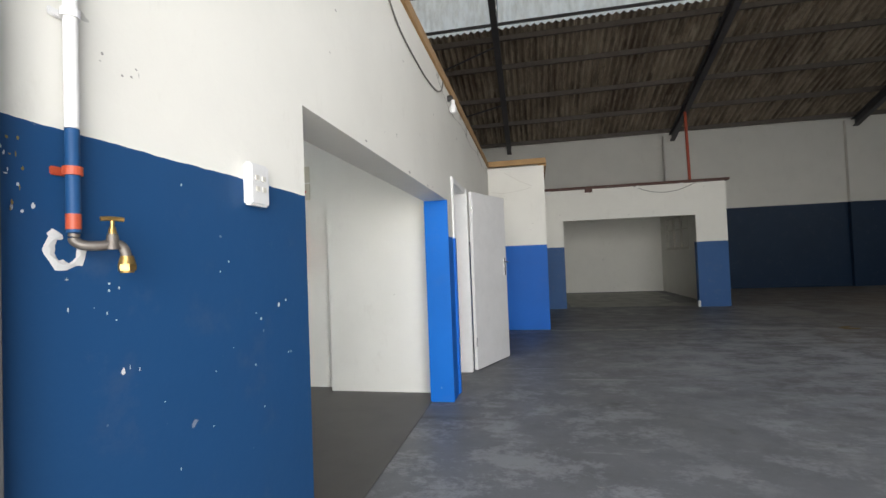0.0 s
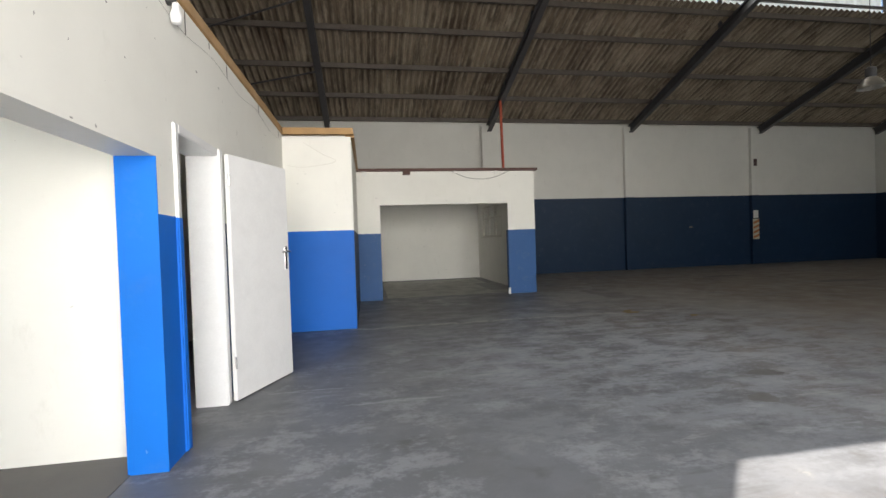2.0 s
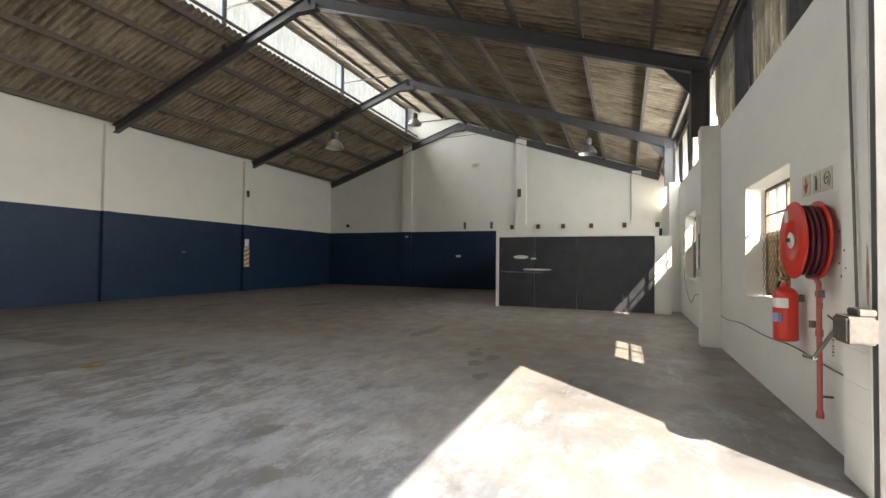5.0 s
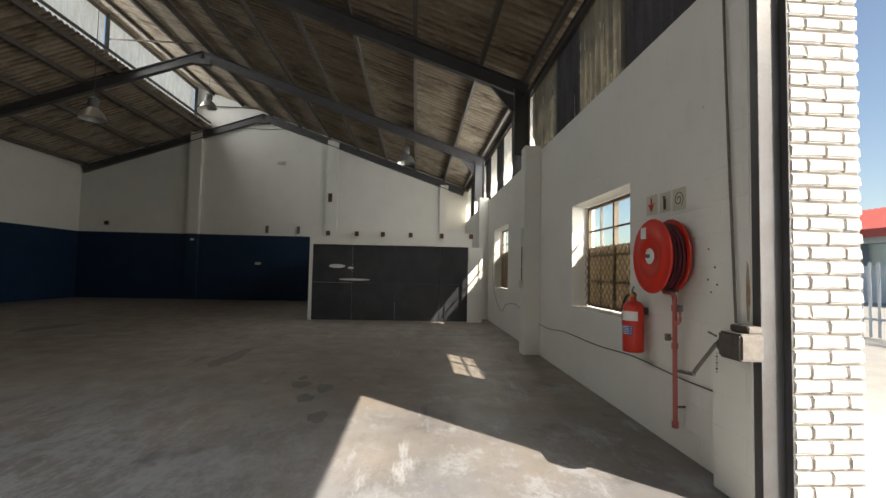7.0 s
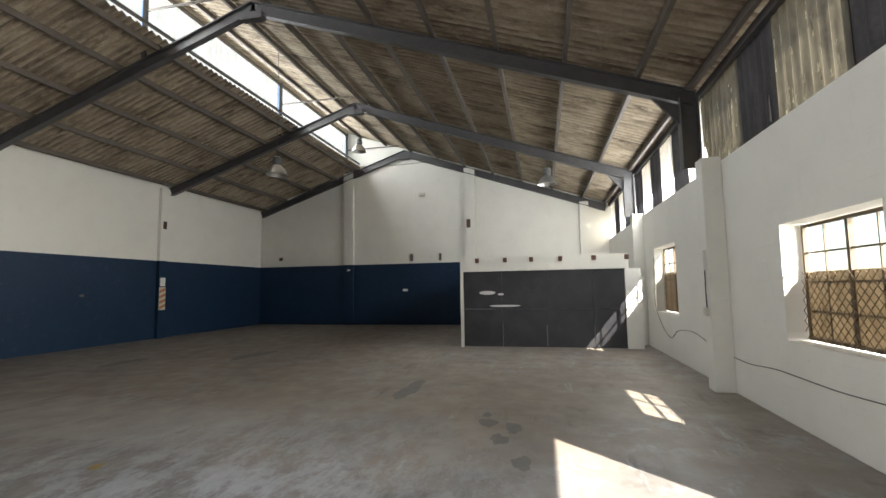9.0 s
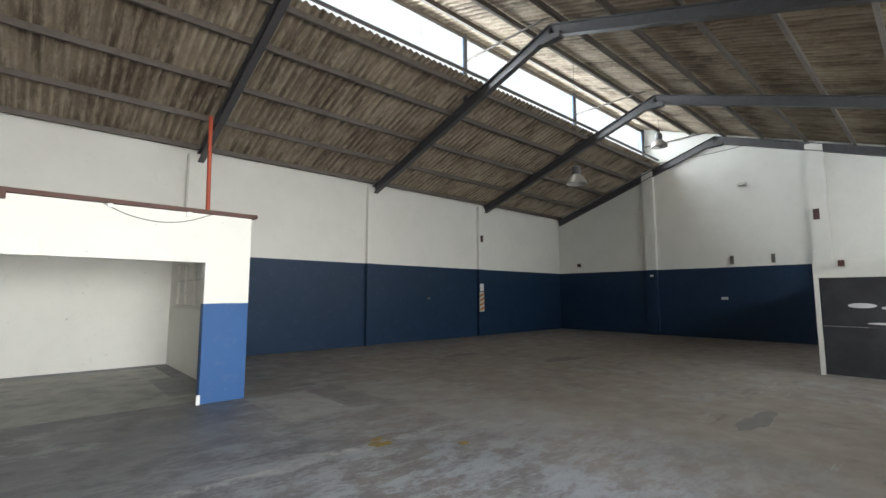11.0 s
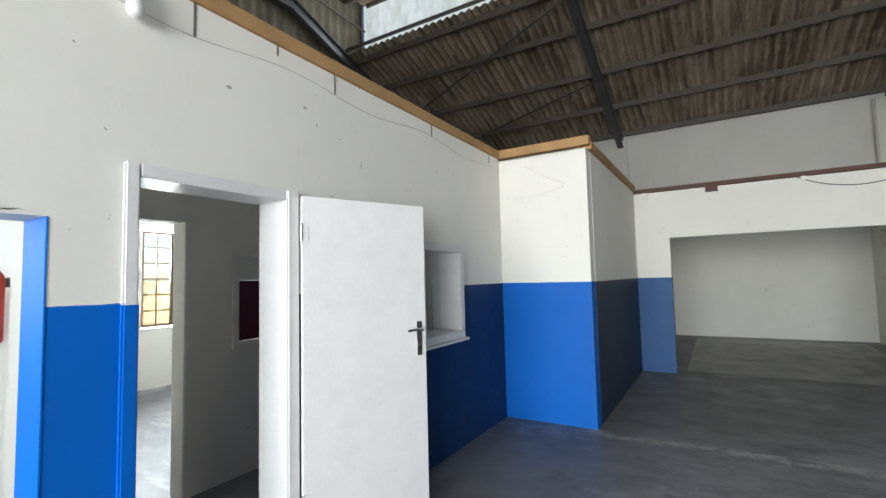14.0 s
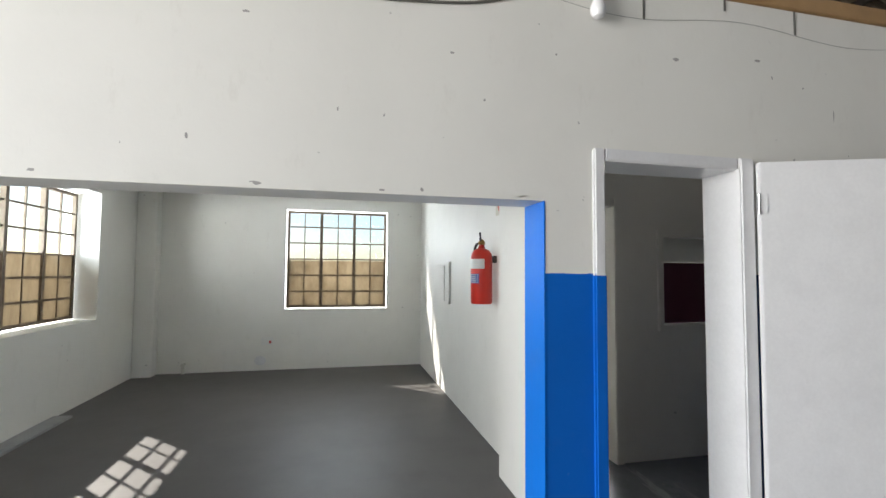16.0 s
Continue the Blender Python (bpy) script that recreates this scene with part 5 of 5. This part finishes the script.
wall_box("switch_plate", (10.0, 0.272, 1.75, 10.12, 0.31, 2.05), M_label, "white switch box on the front pilaster")
wall_box("switch_plate", (10.0, 0.272, 1.08, 10.1, 0.32, 1.2), M_conduit, "pale socket box on the front pilaster")
bm = bmesh.new()
tube(bm, [(10.05, 0.282, 1.75), (10.06, 0.282, 1.45), (10.05, 0.282, 1.2)], 0.008, 6)
single("cable", bm, M_black, "short black cable between boxes on the pilaster", "cable", "cables", smooth=True)
wall_box("lamp_bracket", (2.0, 10.3, 2.76, 2.16, 10.438, 2.843), M_rusttimber, "brown rotten rafter end above the opening")
wall_box("lamp_holder", (1.1, 10.38, 2.74, 1.2, 10.438, 2.84), M_label, "small white lamp holder above the opening")
wall_box("rafter_end", (3.15, 10.39, 2.79, 3.21, 10.438, 2.843), M_label, "small white painted rafter end above the opening")
wall_box("rafter_end", (4.1, 10.39, 2.77, 4.17, 10.438, 2.843), M_label, "small white painted rafter end above the opening")
wall_box("conduit_stub", (4.36, 10.40, 0.0, 4.41, 10.438, 0.14), M_label, "white conduit stub at the foot of the opening")

# front office fittings
k = thing("wall_socket", X0, 1.26, 0.43, "white wall socket with a red switch", "socket", "sockets")
part("plate", box(X0 + 0.001, 1.18, 0.37, X0 + 0.016, 1.34, 0.49, 0.003), M_label, k)
part("rocker", box(X0 + 0.0165, 1.29, 0.40, X0 + 0.023, 1.32, 0.44, 0.001), M_redink, k)
bm = bmesh.new()
bmesh.ops.create_icosphere(bm, subdivisions=2, radius=0.07, matrix=Matrix.Translation((X0 + 0.012, 1.17, 0.15)) @ Matrix.Diagonal((0.12, 1.2, 1, 1)))
single("plaster_hole", bm, M_chalk, "grey broken plaster around a pipe hole", "mark")
bm = bmesh.new()
rod(bm, (X0 + 0.05, 0.15, 0.005), (X0 + 0.05, 0.15, 0.13), 0.02)
rod(bm, (X0 + 0.001, 0.15, 0.13), (X0 + 0.075, 0.15, 0.13), 0.025)
single("pipe_stub", bm, M_conduit, "short capped pipe stub at the office wall", "pipe", smooth=True)
k = thing("wall_box_frame", -3.7, 3.56, 1.35, "white painted board frame on the office partition", "panel")
part("frame", box(-4.1, 3.55, 1.56, -3.3, 3.569, 1.6, 0.003), M_white, k)
part("frame", box(-3.42, 3.545, 1.1, -3.3, 3.569, 1.555, 0.003), M_white, k)
part("panel", box(-4.05, 3.556, 1.12, -3.6, 3.569, 1.555, 0.003), M_white, k)
single("skirting_strip", box(-3.4, -0.447, 0.0055, -0.3, -0.28, 0.03, 0.004), M_patch, "pale loose strip along the office floor edge", "trim")

# ---- marks on the floor ----


def blot(name, x, y, rx, ry, m, label, seed, category="stain", group="floor stains"):
    """A thin stain with an uneven outline."""
    rnd = random.Random(seed)
    bm, n = bmesh.new(), 28
    ph = [rnd.uniform(0, 6.28) for _ in range(4)]
    ring = []
    for i in range(n):
        a = 6.28319 * i / n
        k = 1 + 0.16 * math.sin(2 * a + ph[0]) + 0.12 * math.sin(3 * a + ph[1]) + 0.09 * math.sin(5 * a + ph[2]) + 0.06 * math.sin(9 * a + ph[3])
        ring.append(bm.verts.new((x + rx * k * math.cos(a), y + ry * k * math.sin(a), 0.0012)))
    bm.faces.new(ring)
    return single(name, bm, m, label, category, group)


for i, (x, y, rx, ry) in enumerate(((7.98, 3.3, 0.17, 0.1), (7.83, 3.0, 0.17, 0.1), (7.43, 3.12, 0.16, 0.09), (6.84, 2.87, 0.14, 0.1), (8.3, 3.35, 0.1, 0.06), (4.64, 3.88, 0.16, 0.08), (4.1, 3.35, 0.13, 0.08), (9.53, 4.68, 0.6, 0.15), (5.85, 11.8, 0.14, 0.08), (7.14, 11.68, 0.13, 0.07), (2.55, 11.12, 0.14, 0.08), (6.2, 10.8, 0.2, 0.1), (12.5, 9.5, 0.7, 0.25), (11.2, 11.8, 0.5, 0.2))):
    blot("oil_stain", x, y, rx, ry, M_stain, "dark oil stain on the concrete floor", i)
for i, (x, y, rx, ry) in enumerate(((5.4, 7.18, 0.13, 0.09), (5.46, 7.34, 0.08, 0.05), (6.1, 6.6, 0.07, 0.06))):
    blot("paint_mark", x, y, rx, ry, M_yellow, "worn yellow paint mark on the concrete floor", 30 + i, "mark", "paint marks")
bm = box(5.02, 8.64, 0.0004, 6.0, 10.32, 0.0014)
single("floor_patch", bm, M_patch, "pale rectangular concrete patch in the floor", "floor patch", "floor patches")
single("floor_patch", box(4.2, 11.3, 0.0022, 4.88, 13.2, 0.0034), M_patch, "pale concrete patch beside the recess wall", "floor patch", "floor patches")
single("floor_patch", box(1.6, 10.7, 0.0004, 4.6, 14.9, 0.0014), M_wet, "pale streaked patch of recess floor", "floor patch", "floor patches")

# ---- outside ----
f = thing("palisade_fence", 16, -9, 0, "pale blue steel palisade fence across the yard", "fence")
for z in (0.35, 1.45):
    part("rail", box(6, -9.03, z, 30, -8.97, z + 0.06), M_fence, f)
pale = None
for i in range(110):
    x = 6.1 + 0.216 * i
    if pale is None:
        bm = box(x - 0.04, -8.965, -0.05, x + 0.04, -8.945, 1.75, 0.006)
        pale = part("pale", bm, M_fence, f)
        first = x
    else:
        o = new("pale", pale.data)
        o.parent = f
        o.matrix_parent_inverse = f.matrix_basis.inverted()
        o.location = (x - first, 0, 0)
h = thing("warehouse_building", 34, -30, 0, "grey building with a red roof beyond the fence", "building")
part("wall", slab(18, -40, -0.06, 42, -26, 4.2, ((19.5, -27, 2.2, 22, -20, 3.6), (23.5, -27, 2.2, 26, -20, 3.6), (27.5, -27, 2.2, 30, -20, 3.6))), M_fence, h)
bm = bmesh.new()
corrugated(bm, (17, -25.2, 4.2), (26, 0, 0), (0, -8, 2.6), (0, 0.3, 1), pitch=0.5, depth=0.05)
part("roof", bm, M_roofred, h)
part("fascia", box(17, -25.25, 3.9, 43, -25.1, 4.4), M_roofred, h)
for x in (19.5, 23.5, 27.5):
    part("window", box(x, -26.6, 2.2, x + 2.5, -26.5, 3.6), M_glass, h)
structure("wall_boundary", slab(-40, -12.2, -0.06, 4, -12, 1.9), M_white, "white boundary wall across the yard", "wall")

# ---- painted bricks of the entrance jamb ----
jamb = thing("gate_jamb", 5.1, -0.3, 0, "white painted rough brick jamb of the vehicle entrance", "wall", kind="structure")
part("mortar", box(5.11, -0.5, -0.05, 5.149, -0.075, 3.39), M_mortar, jamb)
shapes = []
rnd = random.Random(5)
for L in (0.21, 0.1, 0.05):
    for k in range(3):
        bm = box(-0.022, -L / 2, -0.033, 0.02, L / 2, 0.033, 0.009)
        for v in bm.verts:
            v.co += Vector((rnd.uniform(-0.005, 0.004), rnd.uniform(-0.003, 0.003), rnd.uniform(-0.003, 0.003)))
        shapes.append(mesh_of("brick", bm, M_brick))
row = 0
z = 0.02
while z < 3.35:
    y = -0.08
    for L, kind in ((0.1, 1), (0.21, 0), (0.1, 1)) if row % 2 else ((0.21, 0), (0.21, 0)):
        o = new("brick", shapes[kind * 3 + rnd.randrange(3)])
        o.parent = jamb
        o.matrix_parent_inverse = jamb.matrix_basis.inverted()
        o.matrix_basis = Matrix.Translation((5.115, y - L / 2, z + 0.034))
        y -= L + 0.006
    z += 0.083
    row += 1
